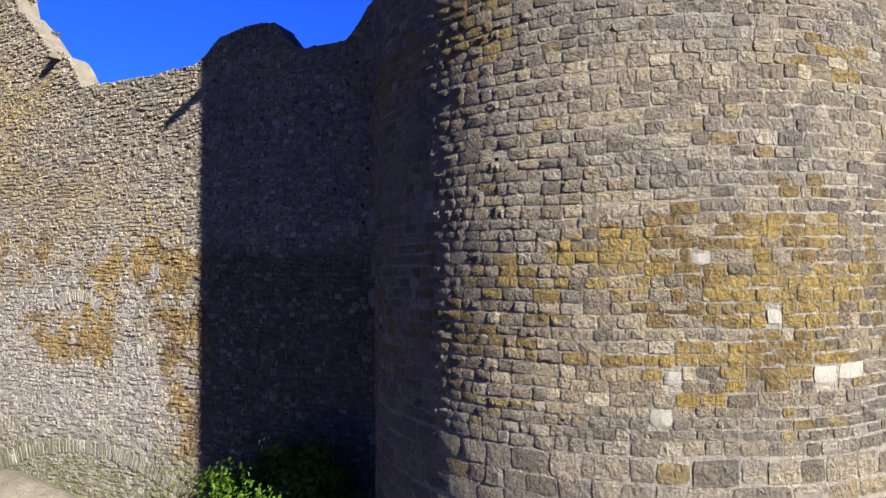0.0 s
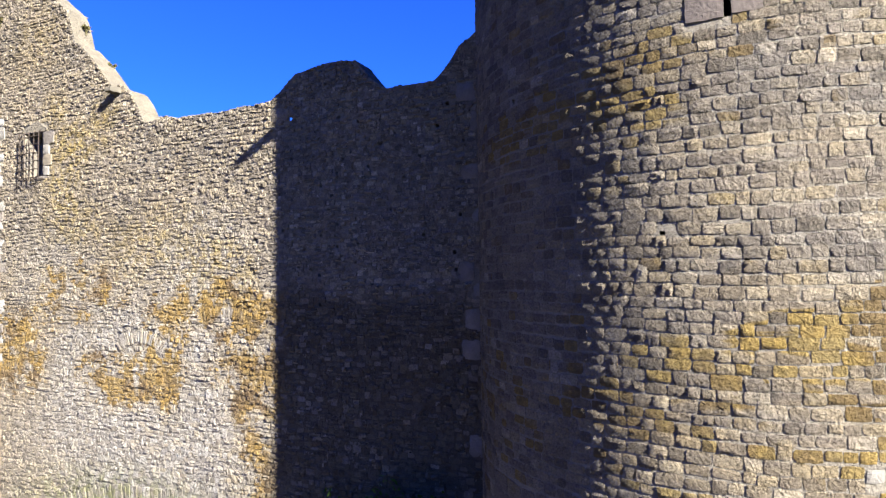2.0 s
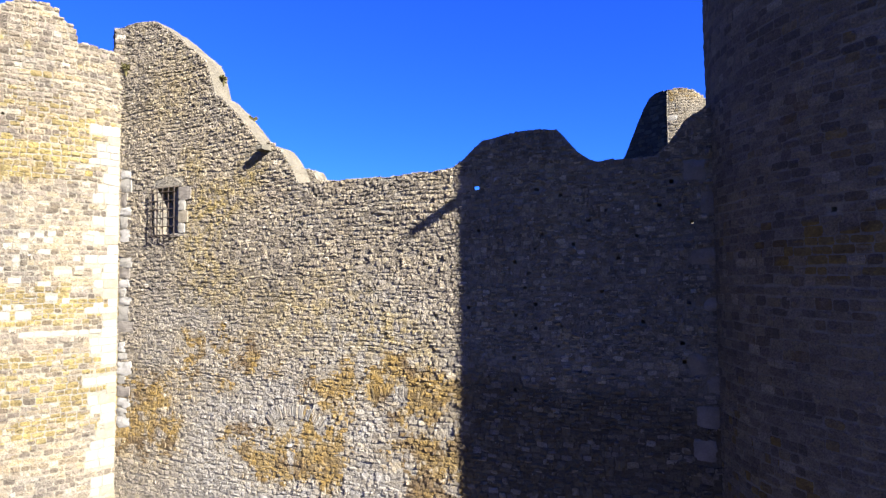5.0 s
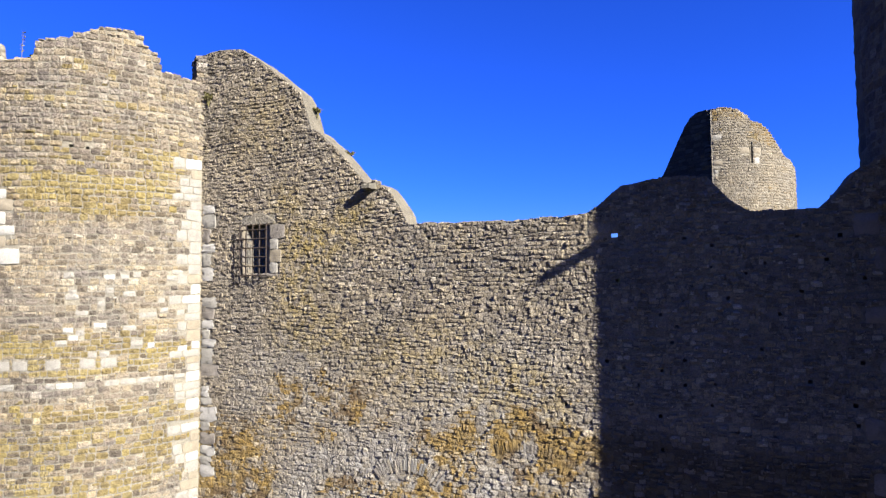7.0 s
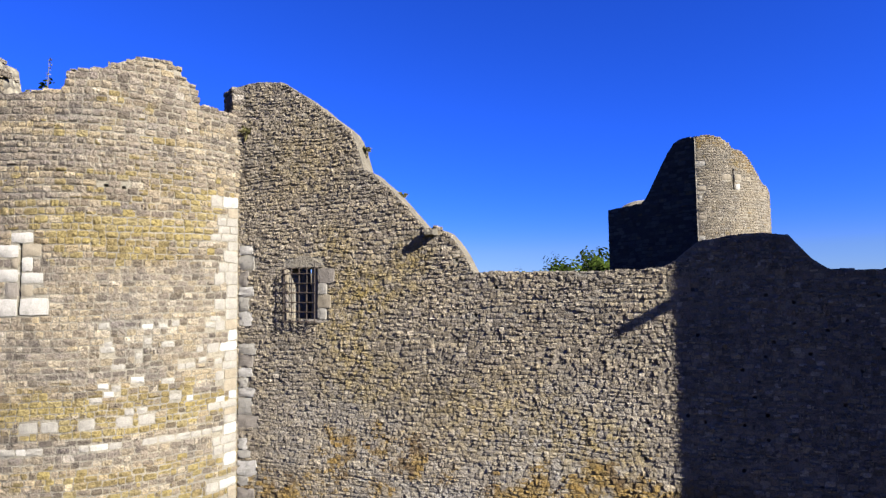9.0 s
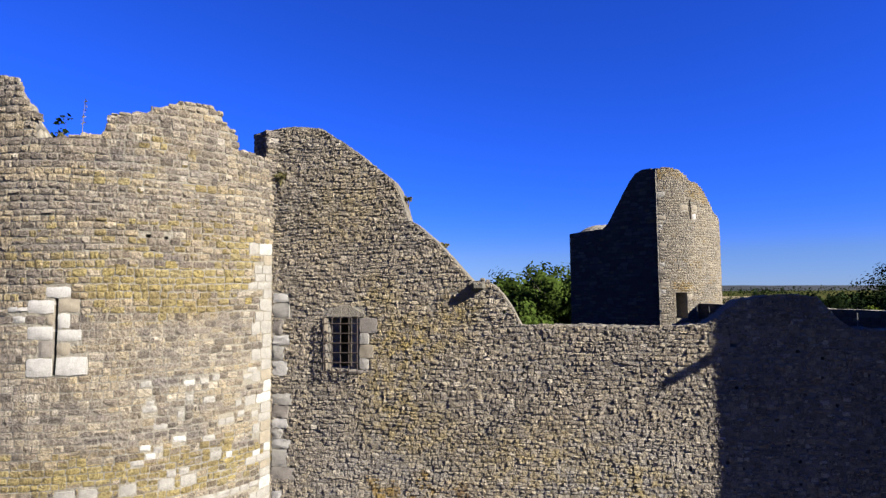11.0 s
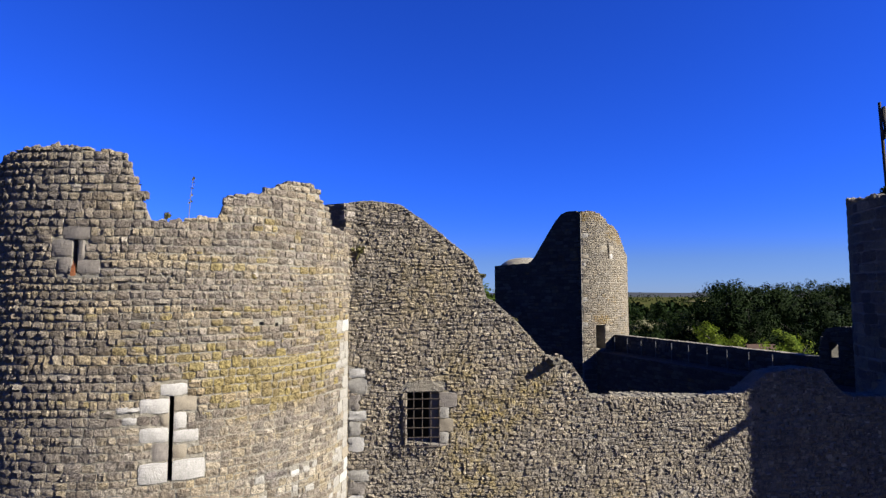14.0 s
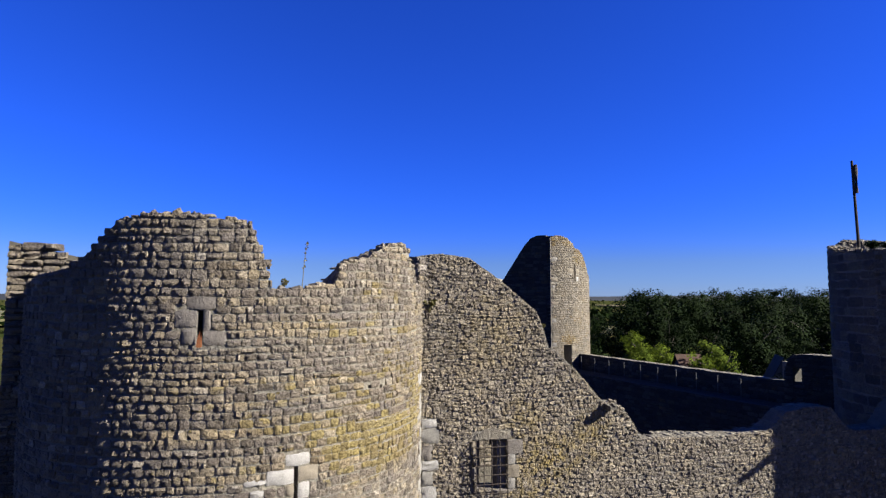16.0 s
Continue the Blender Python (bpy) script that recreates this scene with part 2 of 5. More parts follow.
MAT_RIGHT = stone_material("east_tower_stone", calmer(GREYS, 0.95, (1.10, 1.055, 1.0)), [
    ((0.6, 6.8, 4.7), (2.6, 2, 1.5), 1.2), ((-0.9, 6.3, 5.2), (1.1, 1, 0.32), 0.95), ((-2.4, 6.4, 4.6), (1.6, 1.5, 1.3), 0.55),
    ((1.4, 7.2, 7.15), (0.9, 1, 0.4), 0.6), ((-2.2, 6.4, 7.9), (1.0, 1.1, 0.65), 1.0), ((-3.7, 7.1, 7.75), (2.4, 2.7, 0.55), 0.9),
    ((-1.2, 6.3, 8.2), (0.5, 1, 0.3), 0.5), ((-4.6, 8.0, 4.0), (1.6, 2, 1.6), 0.4)], brown=(0.18, 0.115, 0.035), ochre=((0.36, 0.24, 0.048), (0.32, 0.235, 0.08)), bump=1.7, base=0.08, pick=1.35, bands=0.8, grain=1.0)
LEFTSTONE = calmer(GREYS, 1.1, (1.03, 0.97, 0.89))
MAT_LEFT = stone_material("west_tower_stone", LEFTSTONE, [
    ((-21.2, 7.2, 6.75), (5.5, 5.5, 0.75), 1.75), ((-20.6, 7.4, 10.3), (2.6, 3, 0.9), 1.1), ((-20.2, 7.9, 10.9), (1.8, 2.8, 1.4), 1.1), ((-21.8, 6.6, 11.0), (1.9, 1.6, 1.0), 0.6),
    ((-20.8, 7.4, 12.6), (2.4, 3, 1.3), 0.33), ((-20.6, 7.6, 4.4), (4.0, 5, 1.3), 1.3), ((-20.6, 7.6, 5.5), (4.0, 5, 0.5), 0.6), ((-23.5, 6.2, 10.8), (2.2, 1.5, 1.6), 0.22)],
    brown=(0.22, 0.165, 0.065), ochre=((0.33, 0.255, 0.085), (0.31, 0.25, 0.115)), bump=0.8, pick=1.25, bands=0.9, grain=1.0)
MAT_EASTCORE = stone_material("east_tower_mortar", [(0.0, (0.265, 0.242, 0.203)), (1.0, (0.305, 0.278, 0.235))], [((0.6, 6.8, 4.7), (2.3, 2, 1.7), 0.3)], bump=0.7)
MAT_TOWERCORE = stone_material("tower_mortar", MORTAR, [((-20.6, 7.6, 10.5), (2.5, 3, 1.5), 0.25)], bump=0.5)
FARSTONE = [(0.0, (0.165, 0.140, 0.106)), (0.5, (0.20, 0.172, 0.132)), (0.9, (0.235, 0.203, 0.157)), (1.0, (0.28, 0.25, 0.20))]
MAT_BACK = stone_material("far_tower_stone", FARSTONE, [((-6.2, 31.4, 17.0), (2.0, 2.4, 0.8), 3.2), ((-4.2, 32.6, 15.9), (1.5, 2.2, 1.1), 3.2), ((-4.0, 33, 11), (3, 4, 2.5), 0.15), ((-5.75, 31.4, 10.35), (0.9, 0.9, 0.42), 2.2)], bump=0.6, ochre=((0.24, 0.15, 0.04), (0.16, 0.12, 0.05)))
# stone and mortar of the shaded court side, the shade put into their colour
COURT_SHADE = [(0.0, (0.053, 0.049, 0.043)), (0.6, (0.088, 0.082, 0.071)), (1.0, (0.147, 0.137, 0.117))]
MAT_COURT = stone_material("court_shade_stone", COURT_SHADE, [((-9, 34, 12), (1, 1, 1), 0.1)], bump=0.8)
MAT_COURTCORE = plain_rough("court_shade_mortar", (0.048, 0.044, 0.036), (0.090, 0.081, 0.066), 3.0, 0.6)
MAT_MORTAR = plain_rough("lime_mortar", (0.168, 0.150, 0.117), (0.252, 0.225, 0.177), 3.0, 0.8)
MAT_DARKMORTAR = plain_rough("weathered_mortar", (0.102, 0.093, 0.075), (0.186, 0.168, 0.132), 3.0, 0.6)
MAT_CAP, cn, cl, cb = nodes_of("broken_rubble_top")
cells = cn.new("ShaderNodeTexVoronoi")
cells.inputs["Scale"].default_value = 6.5
cl.new(cn.new("ShaderNodeNewGeometry").outputs["Position"], cells.inputs["Vector"])
ccol = ramp_node(cn, cl, cells.outputs["Color"], [(0.0, (0.15, 0.135, 0.112)), (0.5, (0.225, 0.205, 0.168)), (1.0, (0.34, 0.31, 0.25))])
ccol = mix_node(cn, cl, 0.8, ccol, ramp_node(cn, cl, cells.outputs["Distance"], [(0.25, (1.1, 1.1, 1.08)), (0.6, (0.62, 0.6, 0.57))]), "MULTIPLY")
ccol = mix_node(cn, cl, 0.7, ccol, ramp_node(cn, cl, noise_node(cn, cl, 30, 4, 0.7), [(0.3, (0.7, 0.7, 0.7)), (0.7, (1.25, 1.25, 1.22))]), "MULTIPLY")
cl.new(dimmed(cn, cl, ccol), cb.inputs["Base Color"])
bump_node(cn, cl, math_node(cn, cl, "SUBTRACT", 1.0, cells.outputs["Distance"]), 1.0, 0.08, cb)
MAT_LIME = plain_rough("lime_mortar_capping", (0.155, 0.138, 0.105), (0.25, 0.222, 0.172), 2.6, 1.0, fine=18.0, dist=0.07)
MAT_DRESSED = plain_rough("dressed_limestone", (0.165, 0.145, 0.125), (0.265, 0.235, 0.205), 3.0, 0.7, fine=30.0, dist=0.03)
MAT_ASHLAR = plain_rough("pinkish_ashlar", (0.155, 0.128, 0.113), (0.225, 0.19, 0.17), 2.4, 0.6, fine=30.0)
MAT_WHITE = plain_rough("white_limestone", (0.36, 0.345, 0.315), (0.46, 0.44, 0.41), 6.0, 0.8)
MAT_PALE = plain_rough("pale_grey_limestone", (0.245, 0.23, 0.205), (0.335, 0.315, 0.28), 6.0, 0.8)
MAT_TAN = plain_rough("tan_limestone", (0.222, 0.190, 0.143), (0.296, 0.253, 0.190), 6.0, 0.5)
MAT_IRON = plain_rough("rusty_iron", (0.030, 0.026, 0.024), (0.075, 0.05, 0.036), 20.0, 0.3, 0.7)
MAT_STEEL = plain_rough("galvanised_steel", (0.11, 0.112, 0.115), (0.16, 0.16, 0.16), 20.0, 0.1, 0.4)
MAT_RUST = plain_rough("rust_stain", (0.30, 0.07, 0.02), (0.42, 0.16, 0.06), 9.0, 0.3)
MAT_WOOD = plain_rough("dark_timber", (0.036, 0.027, 0.021), (0.072, 0.054, 0.039), 8.0, 0.4)
MAT_PLASTER = plain_rough("cream_render", (0.15, 0.135, 0.11), (0.19, 0.17, 0.14), 2.0, 0.2)


# ---- mesh helpers ----
def part(name, bm, material, parent, label="", kind=""):
    me = bpy.data.meshes.new(name)
    bm.to_mesh(me)
    bm.free()
    for mt in material if isinstance(material, (list, tuple)) else [material]:
        me.materials.append(mt)
    ob = new(name, me)
    ob.parent = parent
    return tagged(ob, label, kind=kind)


def array_mesh(name, verts, faces, material, parent=None, mats=None):
    me = bpy.data.meshes.new(name)
    me.from_pydata(verts, [], faces)
    for mt in material if isinstance(material, (list, tuple)) else [material]:
        me.materials.append(mt)
    if mats is not None:
        me.polygons.foreach_set("material_index", mats)
    me.update()
    ob = new(name, me)
    ob.parent = parent
    return ob


def empty(name, place, label, category, group="", kind=""):
    ob = new(name)
    ob.location = place
    ob.empty_display_size = 0.3
    return tagged(ob, label, category, group, kind)


def keep_place(ob, parent):
    """Hang ob under parent, its coordinates staying world coordinates."""
    ob.parent = parent
    ob.matrix_parent_inverse = Matrix.Translation(-parent.location) if parent.type == "EMPTY" else Matrix()
    return ob


def box(bm, x0, x1, y0, y1, z0, z1, bevel=0.0, m=None):
    ret = bmesh.ops.create_cube(bm, size=1.0)
    vs = ret["verts"]
    for v in vs:
        v.co = Vector(((x0 + x1) / 2 + v.co.x * (x1 - x0), (y0 + y1) / 2 + v.co.y * (y1 - y0), (z0 + z1) / 2 + v.co.z * (z1 - z0)))
        if m is not None:
            v.co = m @ v.co
    if bevel:
        es = list({e for v in vs for e in v.link_edges})
        bmesh.ops.bevel(bm, geom=es, offset=bevel, segments=2, affect="EDGES", profile=0.6)
    return vs


def rod(bm, a, b, r0, r1=None, sides=8):
    a, b = Vector(a), Vector(b)
    d = b - a
    q = d.to_track_quat("Z", "Y").to_matrix().to_4x4()
    bmesh.ops.create_cone(bm, cap_ends=True, segments=sides, radius1=r0, radius2=r0 if r1 is None else r1, depth=d.length,
                          matrix=Matrix.Translation((a + b) / 2) @ q)


class Flat:
    """A wall face: u along it, d out of it."""
    def __init__(self, a, b):
        self.a, b = Vector((*a, 0)), Vector((*b, 0))
        self.t = (b - self.a).normalized()
        self.n = Vector((self.t.y, -self.t.x, 0))
        self.length = (b - self.a).length

    def __call__(self, u, d, z):
        p = self.a + self.t * u + self.n * d
        return (p.x, p.y, z)

    def axes_at(self, u):
        return self.t, self.n


class Round:
    """A round tower's face: u is the arc length from the +x side, counter-clockwise."""
    def __init__(self, c, r):
        self.c, self.r = c, r

    def __call__(self, u, d, z):
        a = u / self.r
        return (self.c[0] + (self.r + d) * math.cos(a), self.c[1] + (self.r + d) * math.sin(a), z)

    def axes_at(self, u):
        a = u / self.r
        return Vector((-math.sin(a), math.cos(a), 0)), Vector((math.cos(a), math.sin(a), 0))


def profile(points):
    xs, zs = [p[0] for p in points], [p[1] for p in points]
    return lambda u: float(np.interp(u, xs, zs))


def shell(name, face, us, z0, top, thick, openings, materials, parent, closed=False, step=1.5, rear=None):
    """A thick wall behind a face, with through openings (u0, u1, z0, z1) and an uneven top; rear is the height of its back edge."""
    us = sorted(set([round(u, 4) for u in us] + [round(v, 4) for o in openings for v in o[:2]]))
    zmax = max(top(u) for u in us)
    zs = sorted(set(list(np.arange(z0, zmax + step, step)) + [v for o in openings for v in o[2:]]))
    verts, faces, mats, ids = [], [], [], {}

    def vid(i, j, side):
        key = (i, j, side)
        if key not in ids:
            u = us[i]
            z = min(zs[j], top(u) if side == 0 or rear is None else rear(u))
            ids[key] = len(verts)
            verts.append(face(u, -0.0 if side == 0 else -thick, z))
        return ids[key]

    def is_open(i, j):
        um, zm = (us[i] + us[i + 1]) / 2, (zs[j] + zs[j + 1]) / 2
        return any(o[0] < um < o[1] and o[2] < zm < o[3] for o in openings)

    def add(f, mi):
        f2 = []
        for v in f:
            if not f2 or (Vector(verts[v]) - Vector(verts[f2[-1]])).length > 1e-4:
                f2.append(v)
        if len(f2) > 2 and (Vector(verts[f2[0]]) - Vector(verts[f2[-1]])).length < 1e-4:
            f2.pop()
        if len(f2) > 2:
            faces.append(f2)
            mats.append(mi)

    nu, nz = len(us), len(zs)
    for i in range(nu - 1):
        for j in range(nz - 1):
            if zs[j] >= max(top(us[i]), top(us[i + 1])):
                continue
            if is_open(i, j):
                if j == 0 or not is_open(i, j - 1):
                    add([vid(i, j, 0), vid(i + 1, j, 0), vid(i + 1, j, 1), vid(i, j, 1)], 0)
                if not is_open(i, j + 1):
                    add([vid(i, j + 1, 1), vid(i + 1, j + 1, 1), vid(i + 1, j + 1, 0), vid(i, j + 1, 0)], 0)
                if not is_open(i - 1, j):
                    add([vid(i, j, 0), vid(i, j, 1), vid(i, j + 1, 1), vid(i, j + 1, 0)], 0)
                if not is_open(i + 1, j):
                    add([vid(i + 1, j, 1), vid(i + 1, j, 0), vid(i + 1, j + 1, 0), vid(i + 1, j + 1, 1)], 0)
                continue
            add([vid(i, j, 0), vid(i + 1, j, 0), vid(i + 1, j + 1, 0), vid(i, j + 1, 0)], 0)
            add([vid(i + 1, j, 1), vid(i, j, 1), vid(i, j + 1, 1), vid(i + 1, j + 1, 1)], 0)
        j = nz - 1
        add([vid(i, j, 0), vid(i + 1, j, 0), vid(i + 1, j, 1), vid(i, j, 1)], 1)
    if not closed:
        for i in (0, nu - 1):
            for j in range(nz - 1):
                if zs[j] < top(us[i]):
                    add([vid(i, j, 1), vid(i, j, 0), vid(i, j + 1, 0), vid(i, j + 1, 1)], 0)
    ob = array_mesh(name, verts, faces, materials, None, mats)
    return keep_place(ob, parent) if parent else ob


# ---- stones ----
NU, NZ = 5, 4


def stone_shapes(count, rng, rim_at=0.76, crooked=1.0, lumpy=1.1, chipped=0.16):
    """Unit stones: a rugged front of NU x NZ points with a rounded rim, and sides running back into the mortar."""
    shapes = []
    for s in range(count):
        soft = rng.uniform(4.5, 14.0)
        tilt = (rng.uniform(-0.45, 0.45) * crooked, rng.uniform(-0.5, 0.5) * crooked)
        skew, wedge = rng.uniform(-0.09, 0.09) * crooked, rng.uniform(-0.12, 0.12) * crooked
        off = rng.uniform(0, 90)
        front = []
        for j in range(NZ):
            for i in range(NU):
                fx, fz = 2 * i / (NU - 1) - 1, 2 * j / (NZ - 1) - 1
                # pull the corners in
                k = (abs(fx) ** soft + abs(fz) ** soft) ** (1 / soft) if (fx or fz) else 1.0
                k = max(abs(fx), abs(fz)) / k if k > 1e-6 else 1.0
                rim = i in (0, NU - 1) or j in (0, NZ - 1)
                x, z = fx * k * 0.5, fz * k * 0.5
                x += skew * fz * 0.5 + rng.uniform(-0.025, 0.025)
                z += wedge * fx * 0.5 + rng.uniform(-0.03, 0.03)
                lean = tilt[0] * x + tilt[1] * z
                y = rim_at + 0.7 * lean + rng.uniform(-0.25, 0.2) if rim else 1.0 + lean + lumpy * noise.noise((x * 2.4 + off, z * 2.4, s)) + rng.uniform(-chipped, chipped)
                y = max(y, 0.3)
                front.append((x * (0.955 if rim else 1.08), y, z * (0.95 if rim else 1.1)))
        rim_ids = [i for i in range(NU)] + [j * NU + NU - 1 for j in range(1, NZ)] + [(NZ - 1) * NU + i for i in range(NU - 2, -1, -1)] + [j * NU for j in range(NZ - 2, 0, -1)]
        back = [(front[i][0] / 0.955, -2.2, front[i][2] / 0.95) for i in rim_ids]
        shapes.append(np.array(front + back))
    return shapes


RIM = [i for i in range(NU)] + [j * NU + NU - 1 for j in range(1, NZ)] + [(NZ - 1) * NU + i for i in range(NU - 2, -1, -1)] + [j * NU for j in range(NZ - 2, 0, -1)]
NR = len(RIM)
STONE_FACES = [[j * NU + i, j * NU + i + 1, (j + 1) * NU + i + 1, (j + 1) * NU + i] for j in range(NZ - 1) for i in range(NU - 1)] \
    + [[NU * NZ + k, NU * NZ + (k + 1) % NR, RIM[(k + 1) % NR], RIM[k]] for k in range(NR)]
rng = random.Random(11)
SHAPES = stone_shapes(40, rng)                                   # rubble
COURSED = stone_shapes(40, rng, 0.62, 0.5, 1.25, 0.24)                  # squared and flush
PILLOWED = stone_shapes(40, rng, 0.60, 0.6, 1.0, 0.22)                # worn round, joints washed out
SHAPE_MESHES = {}


def shape_mesh(family, i, material):
    key = (id(family), i, material.name)
    if key not in SHAPE_MESHES:
        me = bpy.data.meshes.new("stone")
        me.from_pydata([tuple(v) for v in family[i]], [], STONE_FACES)
        me.materials.append(material)
        me.shade_smooth()
        me.set_sharp_from_angle(angle=radians(82))
        SHAPE_MESHES[key] = me
    return SHAPE_MESHES[key]


def lay_courses(u0, u1, z0, z1, top, h, w, rng, blocked=(), wave=0.0, split=0.0, joint=0.012, chaos=0.0):
    """Stones (u0, u1, z0, z1) in uneven courses between blocked rectangles, under the top line."""
    stones, z = [], z0
    while z < z1:
        hh = rng.uniform(*h)
        spans = [(u0, u1)]
        for b in blocked:
            if min(z + hh, b[3]) - max(z, b[2]) > 0.3 * hh:
                spans = [s for a, c in spans for s in ((a, min(c, b[0])), (max(a, b[1]), c)) if s[1] - s[0] > 0.04]
        for a, c in spans:
            u = a
            while u < c - 0.03:
                ww = rng.uniform(*w) * (0.75 + 0.5 * hh / h[1])
                if c - u - ww < w[0] * 0.6:
                    ww = c - u
                e = min(u + ww, c)
                t = min(top(u), top((u + e) / 2), top(e)) - 0.01
                zt = min(z + hh, t)
                if zt - z <= 0.35 * hh:
                    # a narrower stone where the broken top still stands high enough
                    fits = [u + (e - u) * q / 8 for q in range(9) if top(u + (e - u) * q / 8) > z + 0.75 * hh]
                    if fits and fits[-1] - fits[0] > 0.045:
                        stones.append((fits[0] + joint / 2, fits[-1] - joint / 2, z, z + hh * 0.85))
                if zt - z > 0.35 * hh:
                    s = wave * noise.noise((u * 0.55, z * 0.8, 3.1)) if wave else 0.0
                    s2 = wave * 0.35 * noise.noise((u * 2.1, z * 2.6, 8.4)) if wave else 0.0
                    lo, hi = z + s + s2, zt + s + s2
                    if zt < z + hh:
                        hi = zt
                    if split and rng.random() < split and hi - lo > 0.13:
                        k = lo + (hi - lo) * rng.uniform(0.4, 0.6)
                        stones.append((u + joint / 2, e - joint / 2, lo, k - joint / 2))
                        stones.append((u + joint / 2, e - joint / 2, k + joint / 2, hi - joint))
                    else:
                        jl, jh = rng.uniform(-0.06, 0.10) * hh, rng.uniform(-0.10, 0.06) * hh
                        if chaos:
                            sh = rng.gauss(0, 0.5) * chaos * hh
                            jl, jh = jl + sh - rng.uniform(-0.1, 0.5) * chaos * hh, jh + sh + rng.uniform(-0.1, 0.5) * chaos * hh
                            if rng.random() < 0.10 * chaos * 2:
                                jh += 0.7 * hh
                        stones.append((u + joint / 2, e - joint / 2, lo + jl, min(hi - joint + (jh if zt == z + hh else 0), max(t + 0.02, hi - joint))))
                u = e
        z += hh
    return stones


def build_stones(face, stones, depth, material, parent, rng, zone=None, limit=290, name="stonework", family=SHAPES):
    """The stones of the zone become parts of their own; the rest stays one mesh."""
    verts, faces, singles = [], [], 0
    for u0, u1, z0, z1, *_ in stones:
        i = rng.randrange(len(family))
        um, zm = (u0 + u1) / 2, (z0 + z1) / 2
        d = rng.uniform(*depth)
        lean, yaw = rng.uniform(-0.05, 0.05), rng.uniform(-0.5, 0.5) * d
        if zone and singles < limit and zone[0] < um < zone[1] and zone[2] < zm < zone[3]:
            t, nrm = face.axes_at(um)
            ob = new("stone", shape_mesh(family, i, material))
            m = Matrix.Identity(4)
            m.col[0][:3], m.col[1][:3], m.col[2][:3] = t * (u1 - u0), nrm * d, Vector((0, 0, z1 - z0))
            m.col[3][:3] = face(um, 0, zm)
            keep_place(ob, parent)
            ob.matrix_basis = m
            singles += 1
            continue
        base = len(verts)
        for x, y, zz in family[i]:
            uu = um + x * (u1 - u0) + lean * zz * (z1 - z0)
            verts.append(face(uu, y * d + yaw * x, zm + zz * (z1 - z0) + lean * x * (u1 - u0)))
        faces += [[base + k for k in f] for f in STONE_FACES]
    ob = array_mesh(name, verts, faces, material)
    ob.data.shade_smooth()
    ob.data.set_sharp_from_angle(angle=radians(24))
    keep_place(ob, parent)
    return tagged(ob, kind="stuff")


def cap_stones(face, u0, u1, top, thick, material, parent, rng, size=(0.12, 0.28), high=(0.02, 0.06), keep=0.75, back=None, deep=1.0):
    """Loose and bedded stones lying on a broken wall top."""
    verts, faces = [], []
    u = u0
    while u < u1:
        du = rng.uniform(*size)
        d = 0.02
        while d > -thick:
            dd = rng.uniform(0.14, 0.3)
            if rng.random() < keep:
                zt, h = min(top(u), top(u + du)), rng.uniform(*high)
                if back:
                    zt += (back(u + du / 2) - zt) * min(1.0, max(0.0, -d / deep))
                base = len(verts)
                sh = SHAPES[rng.randrange(len(SHAPES))]
                for x, y, zz in sh:
                    verts.append(face(u + du * (x + 0.5) * 0.95, d - dd * (0.5 - zz * 0.95), zt - 0.03 + h * (y + 0.1) * (1 if y > 0 else 0.1)))
                faces += [[base + k for k in f] for f in STONE_FACES]
            d -= dd
        u += du
    ob = array_mesh("rubble_capping", verts, faces, material)
    keep_place(ob, parent)
    return tagged(ob, kind="stuff")


def block(name, face, u0, u1, z0, z1, depth, material, parent, rng, back=0.12, rough=0.012, bevel=0.02, label=""):
    """One larger dressed or rough block set in a face."""
    bm = bmesh.new()
    n = 4
    grid = [[None] * (n + 1) for _ in range(n + 1)]
    for i in range(n + 1):
        for j in range(n + 1):
            fx, fz = i / n, j / n
            e = min(fx, 1 - fx, fz, 1 - fz)
            d = depth if e > 0 else depth - bevel
            corner = min(0.045 * min(u1 - u0, z1 - z0), 0.6 * bevel) if fx in (0, 1) and fz in (0, 1) else 0.0
            grid[i][j] = bm.verts.new(face(u0 + (u1 - u0) * fx + rng.uniform(-1, 1) * rough * 0.7 + corner * (1 - 2 * fx),
                                           d + rng.uniform(-1, 1) * rough, z0 + (z1 - z0) * fz + rng.uniform(-1, 1) * rough + corner * (1 - 2 * fz)))
    for i in range(n):
        for j in range(n):
            bm.faces.new((grid[i][j], grid[i + 1][j], grid[i + 1][j + 1], grid[i][j + 1]))
    rim = [grid[i][0] for i in range(n)] + [grid[n][j] for j in range(n)] + [grid[i][n] for i in range(n, 0, -1)] + [grid[0][j] for j in range(n, 0, -1)]
    spot = [(i / n, 0) for i in range(n)] + [(1, j / n) for j in range(n)] + [(i / n, 1) for i in range(n, 0, -1)] + [(0, j / n) for j in range(n, 0, -1)]
    rear = [bm.verts.new(face(u0 + (u1 - u0) * a, -back, z0 + (z1 - z0) * b)) for a, b in spot]
    for k in range(len(rim)):
        q = (k + 1) % len(rim)
        bm.faces.new((rim[q], rim[k], rear[k], rear[q]))
    bmesh.ops.recalc_face_normals(bm, faces=bm.faces)
    me = bpy.data.meshes.new(name)
    bm.to_mesh(me)
    bm.free()
    me.materials.append(material)
    me.shade_smooth()
    me.set_sharp_from_angle(angle=radians(45))
    ob = new(name, me)
    keep_place(ob, parent)
    return tagged(ob, label)


# ---- ground ----
def ground_height(x, y):
    r = math.hypot(x + 12, y - 20)
    return -1.2 - 0.35 * min(1, max(0, (r - 30) / 60)) + 0.05 * noise.noise((x * 0.3, y * 0.3, 0)) * (1 if r < 60 else 0)


